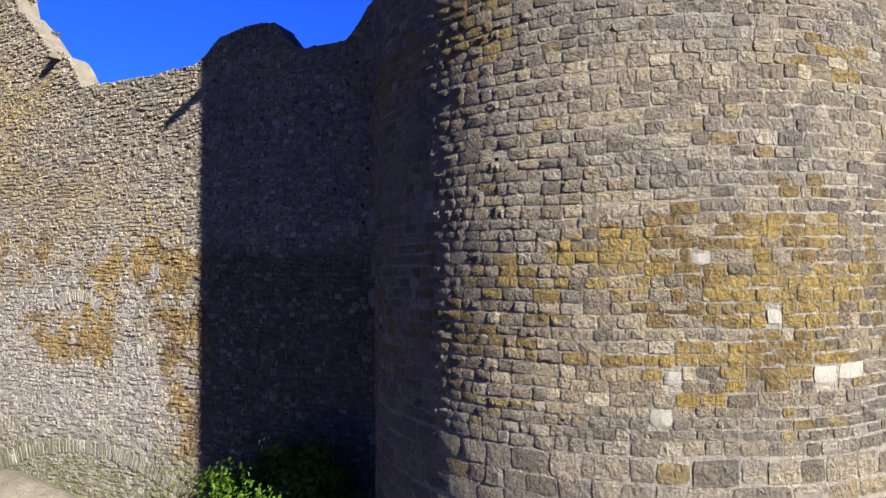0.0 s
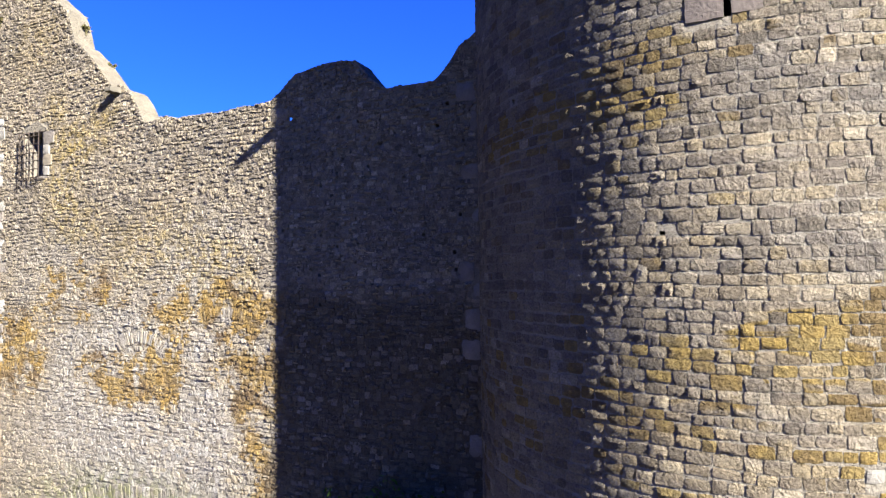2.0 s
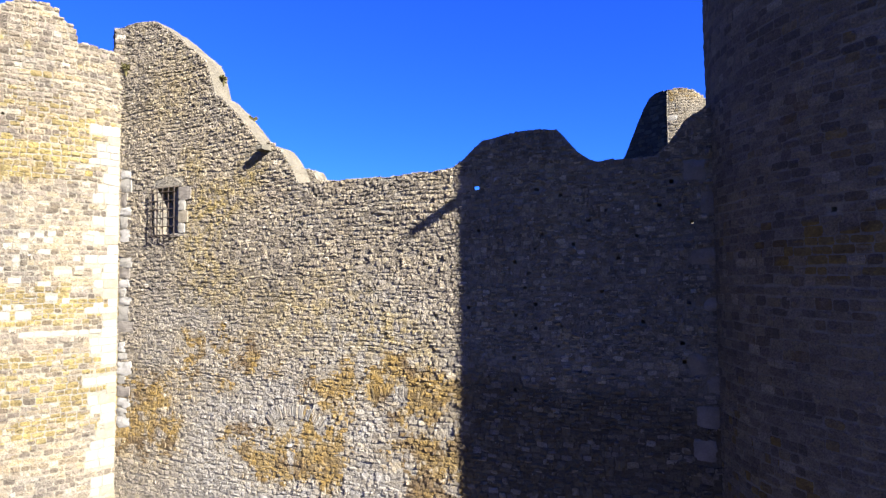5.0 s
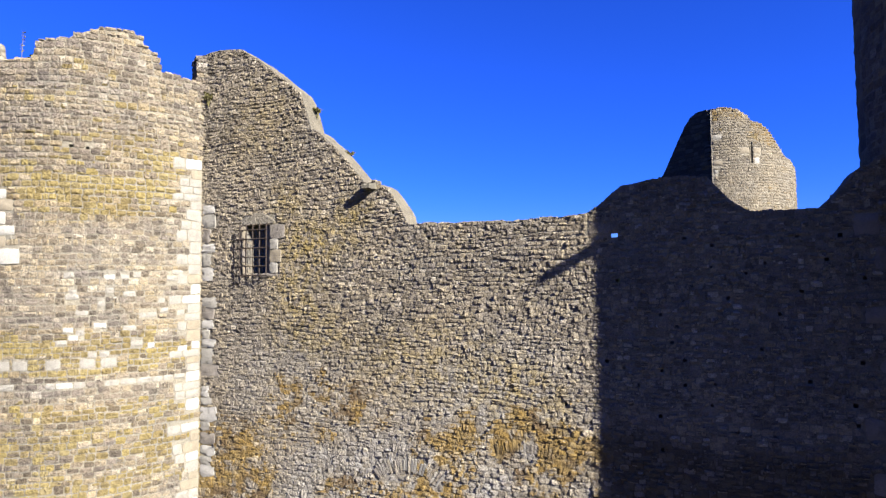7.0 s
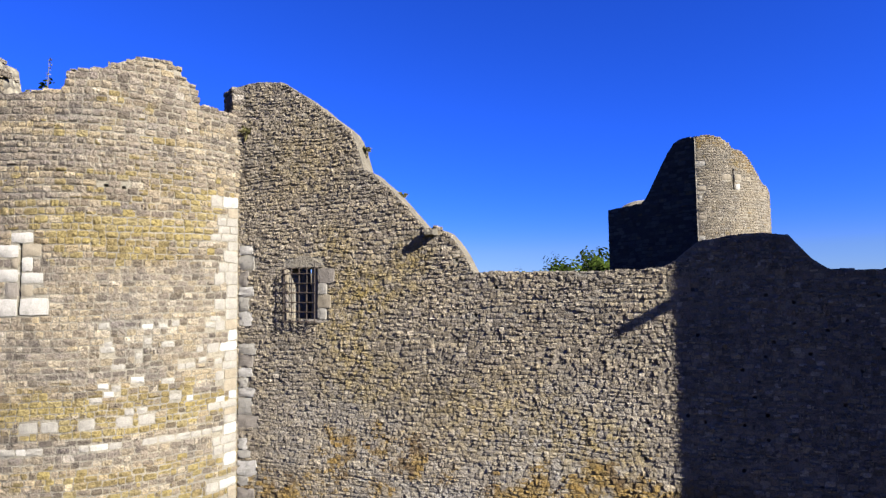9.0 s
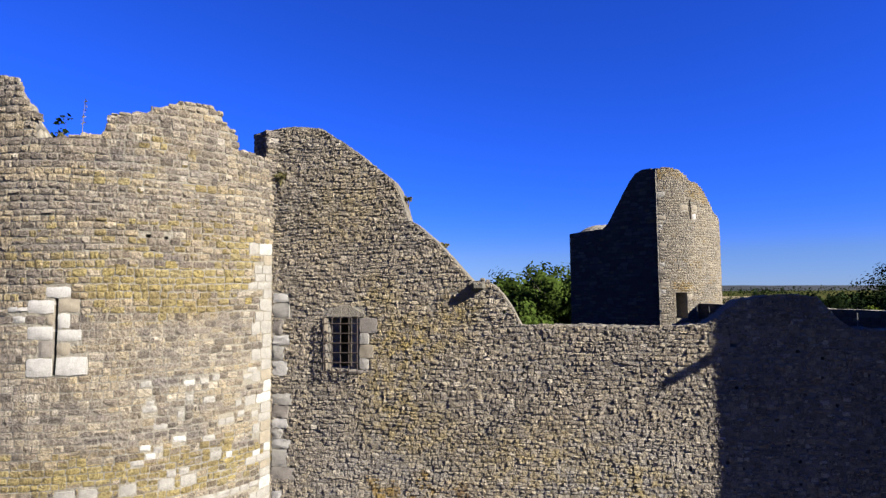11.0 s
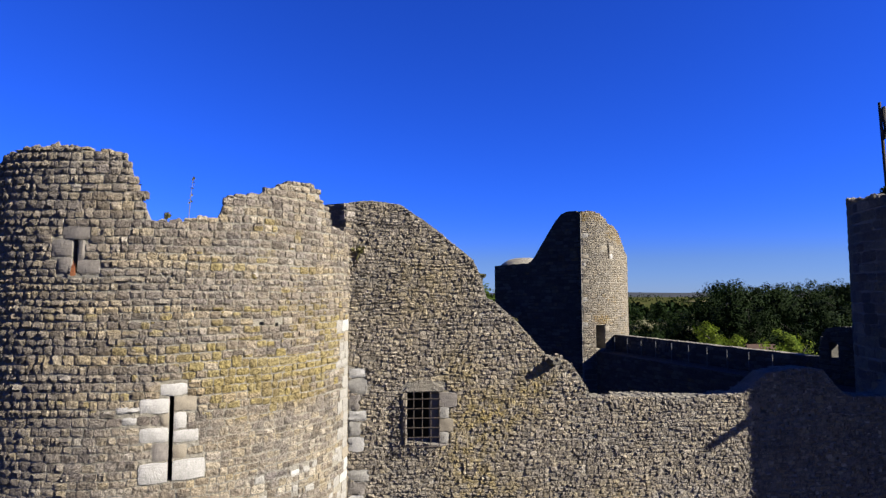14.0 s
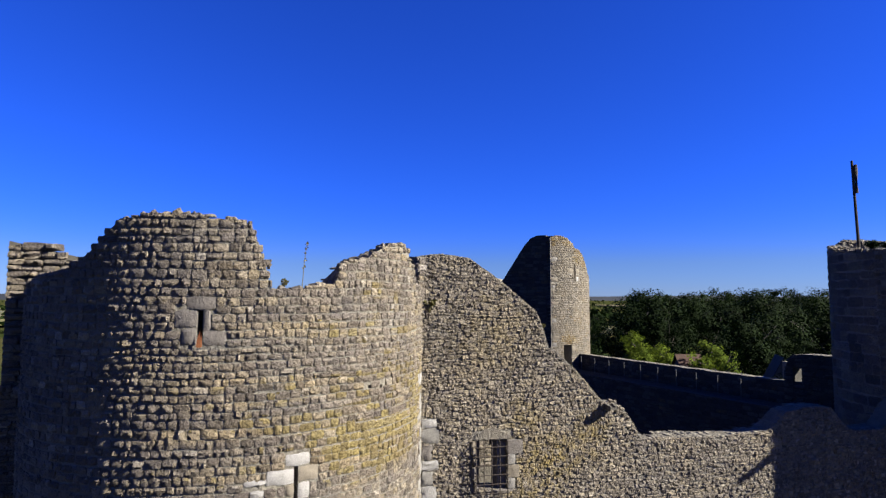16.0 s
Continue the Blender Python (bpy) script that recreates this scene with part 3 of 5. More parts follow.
MAT_GROUND, gn, gl, gb = nodes_of("dry_grass_ground", 1.0, 0.0)
patch = noise_node(gn, gl, 0.35, 5)
turf = noise_node(gn, gl, 9.0, 5, 0.7)
far_field = noise_node(gn, gl, 0.006, 2)
gcol = ramp_node(gn, gl, patch, [(0.3, (0.033, 0.045, 0.012)), (0.6, (0.060, 0.063, 0.023)), (0.75, (0.096, 0.087, 0.042))])
gcol = mix_node(gn, gl, 0.8, gcol, ramp_node(gn, gl, turf, [(0.3, (0.6, 0.6, 0.6)), (0.7, (1.25, 1.25, 1.2))]), "MULTIPLY")
gcol = mix_node(gn, gl, 0.6, gcol, ramp_node(gn, gl, far_field, [(0.44, (0.030, 0.045, 0.012)), (0.5, (0.10, 0.085, 0.038)), (0.6, (0.050, 0.066, 0.020))]))
gcol = dimmed(gn, gl, gcol)
# unseen pale ground before curtain wall and east tower, added to light their shade
bounce_mask = math_node(gn, gl, "ADD", stain_mask(gn, gl, [((-6, -3, -1.2), (21, 20, 9), 2.0)]), math_node(gn, gl, "MULTIPLY", math_node(gn, gl, "SUBTRACT", patch, 0.62), 3.0), True)
bounce_mask = math_node(gn, gl, "MULTIPLY", bounce_mask, stain_mask(gn, gl, [((-6, -3, -1.2), (26, 26, 9), 1.0)], 0.7), True)
gcol = mix_node(gn, gl, bounce_mask, gcol, ramp_node(gn, gl, turf, [(0.3, (0.064, 0.053, 0.038)), (0.7, (0.118, 0.101, 0.075))]))
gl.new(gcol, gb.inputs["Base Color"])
bump_node(gn, gl, turf, 0.7, 0.06, gb)


def build_ground():
    edge = [-4000, -2000, -1000, -500, -250, -120, -70] + list(np.arange(-50, 51, 2.0)) + [70, 120, 250, 500, 1000, 2000, 4000]
    n = len(edge)
    verts = [(-12 + x, 20 + y, ground_height(-12 + x, 20 + y)) for y in edge for x in edge]
    faces = [[j * n + i, j * n + i + 1, (j + 1) * n + i + 1, (j + 1) * n + i] for j in range(n - 1) for i in range(n - 1)]
    ob = array_mesh("ground", verts, faces, MAT_GROUND)
    tagged(ob, "dry grassy ground and fields round the ruined castle", "ground", kind="structure")


build_ground()

# ---- south curtain wall ----
CURTAIN = Flat((-20.5, 9.6), (-3.2, 9.6))
C0 = -20.5
gable = profile([(0, 13.25), (0.96, 13.25), (0.98, 14.06), (1.4, 14.13), (2.25, 14.07), (3.1, 13.48), (4.02, 12.72), (4.17, 12.35), (4.31, 11.84), (4.46, 11.80), (4.98, 11.33), (5.46, 10.80), (5.76, 10.46), (6.2, 10.40),
                 (6.42, 10.15), (6.58, 9.90), (6.79, 9.51), (7.4, 9.47), (8.6, 9.49), (9.6, 9.47), (10.45, 9.52), (10.8, 9.74), (11.15, 10.02), (11.6, 10.1), (12.4, 10.11), (12.62, 10.08),
                 (12.75, 9.9), (13.05, 9.58), (13.25, 9.44), (14.3, 9.42), (14.55, 9.65), (14.8, 10.02), (15.0, 10.12), (15.35, 10.35), (15.8, 10.9), (17.3, 11.4)])
ragged = lambda u: gable(u) + 0.022 * noise.noise((u * 3.1, 0.2, 0.7)) + 0.016 * noise.noise((u * 8.0, 5.2, 0.7))
WIN = (2.45, 3.2, 8.5, 9.65)
curtain = empty("curtain_wall", (-11.5, 10.1, 0), "long ruined curtain wall of weathered rubble stone with a stepped gable", "castle wall", kind="structure")
CURT_THICK = 0.55
DRAIN = (10.58, 11.08, 9.05, 9.33)
HOLES = [(12.18, 12.25, 8.945, 9.01), (11.925, 11.995, 7.12, 7.185), (13.625, 13.695, 7.63, 7.695), (14.015, 14.085, 6.53, 6.595), (12.915, 12.985, 5.63, 5.695), (11.325, 11.395, 6.33, 6.395), (13.125, 13.195, 8.33, 8.395), (11.715, 11.785, 5.22, 5.285), (14.325, 14.395, 8.53, 8.595), (11.015, 11.085, 8.22, 8.285), (7.23, 7.3, 9.14, 9.205), (6.39, 6.46, 9.72, 9.785), (6.79, 6.86, 8.57, 8.635)]
hole_rng = random.Random(23)
while len(HOLES) < 44:
    q0, q1 = hole_rng.uniform(9.9, 14.9), hole_rng.uniform(5.6, 9.1)
    if all(abs(q0 - h[0]) > 0.25 or abs(q1 - h[2]) > 0.25 for h in HOLES) and not (q0 < 11.2 and q1 > 8.8):
        w = hole_rng.uniform(0.045, 0.075)
        HOLES.append((q0, q0 + w, q1, q1 + w))
shell("wall_core", CURTAIN, list(np.arange(0, 17.31, 0.12)), -1.6, lambda u: ragged(u) - 0.02, CURT_THICK, [WIN, DRAIN] + HOLES, [MAT_CURTAIN_CORE, MAT_LIME], curtain)

# relieving arches: centre u, spring z, inner and outer radius, half angle, count
ARCHES = [(6.75, 3.38, 0.94, 1.27, 42, 24), (9.25, 2.2, 2.74, 2.98, 12, 17), (7.2, -6.55, 7.28, 7.68, 30, 62)]
blocked = [(WIN[0] - 0.15, WIN[1] + 0.24, WIN[2] - 0.10, WIN[3]), (WIN[0] - 0.1, WIN[1] + 0.16, WIN[3], WIN[3] + 0.22), (WIN[1], WIN[1] + 0.40, WIN[2] + 0.84, WIN[3])]
srng = random.Random(5)
stones = lay_courses(0.9, 17.3, -1.3, 6.0, ragged, (0.068, 0.13), (0.08, 0.19), srng, blocked, wave=0.16, joint=0.010, chaos=0.24)
stones += lay_courses(0.9, 17.3, 6.02, 14.2, ragged, (0.055, 0.108), (0.065, 0.165), srng, blocked, wave=0.16, joint=0.010, chaos=0.24)


def in_arch(s):
    um, zm = (s[0] + s[1]) / 2, (s[2] + s[3]) / 2
    for cu, cz, r0, r1, half, _ in ARCHES:
        r = math.hypot(um - cu, zm - cz)
        a = math.degrees(math.atan2(um - cu, zm - cz))
        if r0 - 0.03 < r < r1 + 0.03 and abs(a) < half + 2:
            return True
    return False


TOOTH_L, zq, q_rng = [], 3.6, random.Random(12)
while zq < 10.1:
    hq = q_rng.uniform(0.20, 0.40)
    if q_rng.random() < 0.85:
        TOOTH_L.append((1.12, 1.34 + q_rng.uniform(0.02, 0.34), zq, zq + hq - 0.02))
    zq += hq
TOOTH_R = [(14.84, 15.22, 7.52, 7.78), (15.02, 15.30, 6.76, 6.98), (14.77, 15.04, 5.72, 6.04), (15.04, 15.3, 5.42, 5.7), (14.85, 15.2, 4.85, 5.2), (14.8, 15.15, 4.3, 4.65),
           (14.9, 15.25, 2.6, 3.0), (15.0, 15.3, 8.4, 8.75), (14.75, 15.1, 8.95, 9.3)]
TOOTH = TOOTH_L + TOOTH_R


def hits_block(s, blocks):
    return any(min(s[1], b[1]) - max(s[0], b[0]) > 0.03 and min(s[3], b[3]) - max(s[2], b[2]) > 0.03 for b in blocks)


stones = [s for s in stones if not in_arch(s) and not hits_block(s, TOOTH) and not hits_block(s, HOLES + [DRAIN])]
build_stones(CURTAIN, stones, (0.010, 0.040), MAT_CURTAIN, curtain, srng, zone=(2.2, 6.6, 6.6, 9.3))

cap_stones(CURTAIN, 1.3, 6.9, ragged, CURT_THICK, MAT_LIME, curtain, srng, (0.14, 0.34), (0.008, 0.03), 0.22)
cap_stones(CURTAIN, 6.9, 17.2, ragged, CURT_THICK, MAT_CAP, curtain, srng, (0.14, 0.34), (0.01, 0.035), 0.85)
for cu, cz, r0, r1, half, count in ARCHES:
    for k in range(count):
        a0, a1 = (radians(-half + 2 * half * (k + q) / count) for q in (0.06, 0.94))
        rr0, rr1 = r0 + srng.uniform(-0.04, 0.03), r1 + srng.uniform(-0.08, 0.06)
        d = srng.uniform(0.015, 0.032)
        bm = bmesh.new()
        quad = [(rr0, a0), (rr0, a1), (rr1, a1), (rr1, a0)]
        lo = [bm.verts.new(CURTAIN(cu + r * math.sin(a), -0.05, cz + r * math.cos(a))) for r, a in quad]
        rm, am = (rr0 + rr1) / 2, (a0 + a1) / 2
        hi = [bm.verts.new(CURTAIN(cu + (rm + (r - rm) * 0.88) * math.sin(am + (a - am) * 0.8), d + srng.uniform(-0.01, 0.01), cz + (rm + (r - rm) * 0.88) * math.cos(am + (a - am) * 0.8))) for r, a in quad]
        bm.faces.new(hi)
        for q in range(4):
            bm.faces.new((lo[q], lo[(q + 1) % 4], hi[(q + 1) % 4], hi[q]))
        bmesh.ops.recalc_face_normals(bm, faces=bm.faces)
        keep_place(part("voussoir", bm, MAT_PALE if count == 24 and 8 < k < 19 and k % 3 else MAT_CURTAIN, None), curtain)
for mt in (MAT_WHITE, MAT_PALE, MAT_DRESSED, MAT_TAN):
    picked = [t for i, t in enumerate(TOOTH) if (MAT_DRESSED if i >= len(TOOTH_L) else (MAT_WHITE, MAT_PALE, MAT_WHITE, MAT_DRESSED, MAT_PALE)[i % 5]) is mt]
    for q in picked:
        block("quoin", CURTAIN, *q, 0.028, mt, curtain, srng, rough=0.022, bevel=0.016)

block("drain_stone", CURTAIN, 10.56, 10.955, 9.04, 9.34, 0.03, MAT_CURTAIN, curtain, srng, back=0.08, rough=0.012)
block("drain_stone", CURTAIN, 10.96, 11.11, 9.128, 9.35, 0.03, MAT_CURTAIN, curtain, srng, back=0.08, rough=0.012)
# fragment of the west tower's wall standing up beside the gable
frag_rng = random.Random(17)
foot = [(-20.04, 9.82), (-19.5, 9.45), (-19.22, 9.64), (-19.22, 10.14), (-19.95, 10.3)]
bm = bmesh.new()
rings = []
for z in (12.7, 13.2, 13.6, 13.88, 14.03):
    k = 0.03 if z < 14 else 0.07
    rings.append([bm.verts.new((x + 0.02 * noise.noise((x * 5, z * 4, 1)) - k * (x + 19.6), y - k * (y - 9.9), z + (0.05 * noise.noise((x * 4, y * 4, 3)) if z > 14 else 0))) for x, y in foot])
for a, b in zip(rings, rings[1:]):
    for q in range(5):
        bm.faces.new((a[q], a[(q + 1) % 5], b[(q + 1) % 5], b[q]))
bm.faces.new(rings[-1])
bmesh.ops.recalc_face_normals(bm, faces=bm.faces)
keep_place(part("tower_fragment", bm, MAT_TOWERCORE, None, "broken end of tower masonry"), curtain)
for a, b in (((-20.02, 9.81), (-19.5, 9.455)), ((-19.5, 9.455), (-19.23, 9.64))):
    f = Flat(a, b)
    build_stones(f, lay_courses(0, f.length, 12.75, 14.05, lambda u: 14.04, (0.12, 0.17), (0.14, 0.3), frag_rng), (0.012, 0.035), MAT_LEFT, curtain, frag_rng, name="fragment_stonework")


def water_spout(x, z, length, width, mat, label, where=None):
    """Stone gutter spout: tapered trough with a channel on top."""
    bm = bmesh.new()
    w = width / 2
    face = where or (lambda u, d, zz: (x + u, 9.6 - d, zz))
    secs = [(-0.3, 1.0, 0.0), (0.12, 1.0, 0.0), (length * 0.7, 0.9, -0.02), (length, 0.7, -0.02)]
    rings = []
    for d, s, dz in secs:
        pts = [(-w * s, -0.08 * s), (w * s, -0.08 * s), (w * s, 0.05 * s), (w * 0.45 * s, 0.05 * s), (w * 0.3 * s, 0.0), (-w * 0.3 * s, 0.0), (-w * 0.45 * s, 0.05 * s), (-w * s, 0.05 * s)]
        rings.append([bm.verts.new(face(p[0], d, z + dz + p[1])) for p in pts])
    for a, b in zip(rings, rings[1:]):
        for k in range(8):
            bm.faces.new((a[k], a[(k + 1) % 8], b[(k + 1) % 8], b[k]))
    bm.faces.new(rings[0])
    bm.faces.new(rings[-1][::-1])
    bmesh.ops.recalc_face_normals(bm, faces=bm.faces)
    ob = part("water_spout", bm, mat, None)
    return tagged(ob, label, "water spout", group="water spouts")


water_spout(-14.6, 10.37, 0.28, 0.26, MAT_DARKMORTAR, "dark weathered stone water spout jutting from the sloping gable")


# window with its iron grille
def grated_window():
    win = empty("window_1", (C0 + 2.7, 9.6, 8.47), "small barred window with dressed stone jambs and projecting iron grille", "window", kind="structure")
    u0, u1, z0, z1 = WIN
    r = random.Random(3)
    bm = bmesh.new()
    pts = [(u0 - 0.10, z1 + 0.01), (u1 + 0.10, z1 + 0.01), (u1 + 0.12, z1 + 0.10), (u1 - 0.18, z1 + 0.27), (u0 + 0.30, z1 + 0.31), (u0 - 0.04, z1 + 0.14)]
    f = [bm.verts.new(CURTAIN(u + r.uniform(-0.03, 0.03), 0.03, z + r.uniform(-0.02, 0.02))) for u, z in pts]
    b = [bm.verts.new(CURTAIN(u, -0.3, z)) for u, z in pts]
    bm.faces.new(f)
    bm.faces.new(b[::-1])
    for k in range(6):
        bm.faces.new((f[k], b[k], b[(k + 1) % 6], f[(k + 1) % 6]))
    bmesh.ops.bevel(bm, geom=bm.edges[:], offset=0.015, segments=1, affect="EDGES")
    bmesh.ops.recalc_face_normals(bm, faces=bm.faces)
    keep_place(part("lintel", bm, MAT_CURTAIN_CORE, None, "roughly peaked grey stone lintel"), win)
    zz = [z0, z0 + 0.26, z0 + 0.56, z0 + 0.82, z1]
    for k in range(4):
        wide = (0.20, 0.31, 0.21, 0.40)[k]
        block("jamb_stone", CURTAIN, u1, u1 + wide, zz[k] + 0.006, zz[k + 1] - 0.006, 0.05, (MAT_PALE, MAT_TAN, MAT_PALE, MAT_DRESSED)[k], win, r, back=0.5, rough=0.010, bevel=0.010)
        block("jamb_stone", CURTAIN, u0 - (0.07, 0.12, 0.08, 0.14)[k], u0, zz[k] + 0.006, zz[k + 1] - 0.006, 0.045, (MAT_TAN, MAT_DRESSED, MAT_CURTAIN, MAT_TAN)[k], win, r, back=0.5, rough=0.014, bevel=0.012)
    block("sill", CURTAIN, u0 + 0.3, u1 + 0.17, z0 - 0.1, z0, 0.035, MAT_DRESSED, win, r, back=0.5, rough=0.012)
    block("sill", CURTAIN, u0 - 0.08, u0 + 0.29, z0 - 0.09, z0, 0.025, MAT_CURTAIN, win, r, back=0.5, rough=0.015)
    bm = bmesh.new()
    box(bm, C0 + u0 - 0.4, C0 + u0 - 0.002, 10.152, 10.42, z0 - 0.3, z1 + 0.4, 0.02)
    keep_place(part("reveal", bm, MAT_MORTAR, None), win)
    # slab added to close the slanting view through the window, coloured dark as shade
    bm = bmesh.new()
    box(bm, -19.9, -18.2, 10.56, 10.85, z0 - 2.0, z1 + 0.6, 0.02)
    keep_place(part("splay", bm, MAT_COURTCORE, None, "inner splay added behind the window, shade in its colour"), win)
    bm = bmesh.new()
    box(bm, C0 + u1 - 0.22, C0 + u1 + 0.02, 9.67, 10.14, z0 - 0.02, z1 + 0.02, 0.015)
    keep_place(part("inner_jamb", bm, MAT_DRESSED, None, "grey stone rebate inside the window"), win)
    grille = empty("grille", (C0 + 2.7, 9.35, 8.47), "", "")
    grille.parent = win
    grille.location = (0, -0.13, 0)
    for key in ("label", "category"):
        if key in grille:
            del grille[key]
    out = 0.15

    def bar(name, a, b, r0=0.013):
        bm = bmesh.new()
        rod(bm, a, b, r0, sides=6)
        me = bpy.data.meshes.new(name)
        bm.to_mesh(me)
        bm.free()
        me.materials.append(MAT_IRON)
        ob = new(name, me)
        ob.parent = grille
        ob.matrix_parent_inverse = Matrix.Translation(-(win.location + grille.location))

    a0, a1, b0, b1 = C0 + u0 - 0.05, C0 + u1 - 0.02, z0 - 0.06, z1 + 0.0
    for k in range(5):
        x = a0 + (a1 - a0) * k / 4
        bar("upright_bar", (x, 9.6 - out, b0), (x, 9.6 - out, b1))
        bar("stay", (x, 9.6 - out, b0), (x, 9.7, b0 - 0.03), 0.010)
        bar("stay", (x, 9.6 - out, b1), (x, 9.7, b1 + 0.03), 0.010)
    for k in range(6):
        z = b0 + 0.02 + (b1 - b0 - 0.14) * k / 5
        bar("cross_bar", (a0 - 0.03, 9.6 - out - 0.02, z), (a1 + 0.03, 9.6 - out - 0.02, z), 0.011)
        bar("stay", (a0 - 0.02, 9.6 - out - 0.02, z), (a0 - 0.06, 9.7, z), 0.010)


grated_window()

# inner wall of the court, seen through the window, with a dark doorway
INNER = Flat((-28.0, 20.0), (-15.0, 20.0))
inner = empty("wall_inner", (-21.5, 20.2, 0), "sunlit inner court wall with ragged dark doorways", "castle wall", kind="structure")
DOORWAYS = [(0.5, 7.0, 3.6, 9.4), (7.85, 11.4, 3.6, 9.4), (7.4, 7.85, 3.6, 7.0), (11.4, 12.8, 3.6, 8.2)]
inner_top = lambda u: 9.8 if u < 11.55 else 8.6
shell("wall_core", INNER, list(np.arange(0, 13.01, 0.5)) + [11.5, 11.6], -1.4, inner_top, 0.5, DOORWAYS, [MAT_TOWERCORE, MAT_CAP], inner)
irng = random.Random(14)
build_stones(INNER, lay_courses(0, 13.0, 5.0, 9.7, lambda u: inner_top(u) - 0.05, (0.2, 0.32), (0.3, 0.6), irng, DOORWAYS), (0.008, 0.02), MAT_TAN, inner, irng, family=COURSED)
# closed boxes added behind the openings, dark-coloured, so these read as shade
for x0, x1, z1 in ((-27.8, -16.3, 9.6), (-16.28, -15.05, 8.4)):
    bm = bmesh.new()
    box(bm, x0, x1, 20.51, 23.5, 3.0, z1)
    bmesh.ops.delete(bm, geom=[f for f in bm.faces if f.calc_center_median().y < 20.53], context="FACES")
    keep_place(part("dark_room", bm, MAT_COURTCORE, None, "closed box behind the doorways, added to keep them dark"), inner)

# broken end of a cross wall standing behind the foot of the gable
CROSS = Flat((-17.3, 12.0), (-14.9, 12.0))
cross = empty("wall_cross", (-15.2, 12.25, 0), "broken end of a rubble cross wall behind the curtain", "castle wall", kind="structure")
cross_top = profile([(0, 10.6), (0.9, 10.5), (1.5, 10.42), (1.8, 10.45), (2.0, 10.32), (2.2, 10.3), (2.4, 10.0)])
cross_ragged = lambda u: cross_top(u) + 0.05 * noise.noise((u * 5.0, 2.2, 0.7))
shell("wall_core", CROSS, list(np.arange(0, 2.401, 0.1)), -1.4, lambda u: cross_ragged(u) - 0.03, 0.55, [], [MAT_CURTAIN_CORE, MAT_CAP], cross)
build_stones(CROSS, lay_courses(0, 2.36, 8.4, 11.0, cross_ragged, (0.07, 0.13), (0.09, 0.22), irng, chaos=0.2), (0.01, 0.04), MAT_CURTAIN, cross, irng)
cap_stones(CROSS, 0.0, 2.1, cross_ragged, 0.55, MAT_CAP, cross, irng, (0.10, 0.24), (0.02, 0.06), 0.9)


# ---- towers ----
def at(r, a):
    return radians(a) * r


def deg_profile(r, points):
    pts = sorted((radians(a) * r, z) for a, z in points)
    return profile(pts)


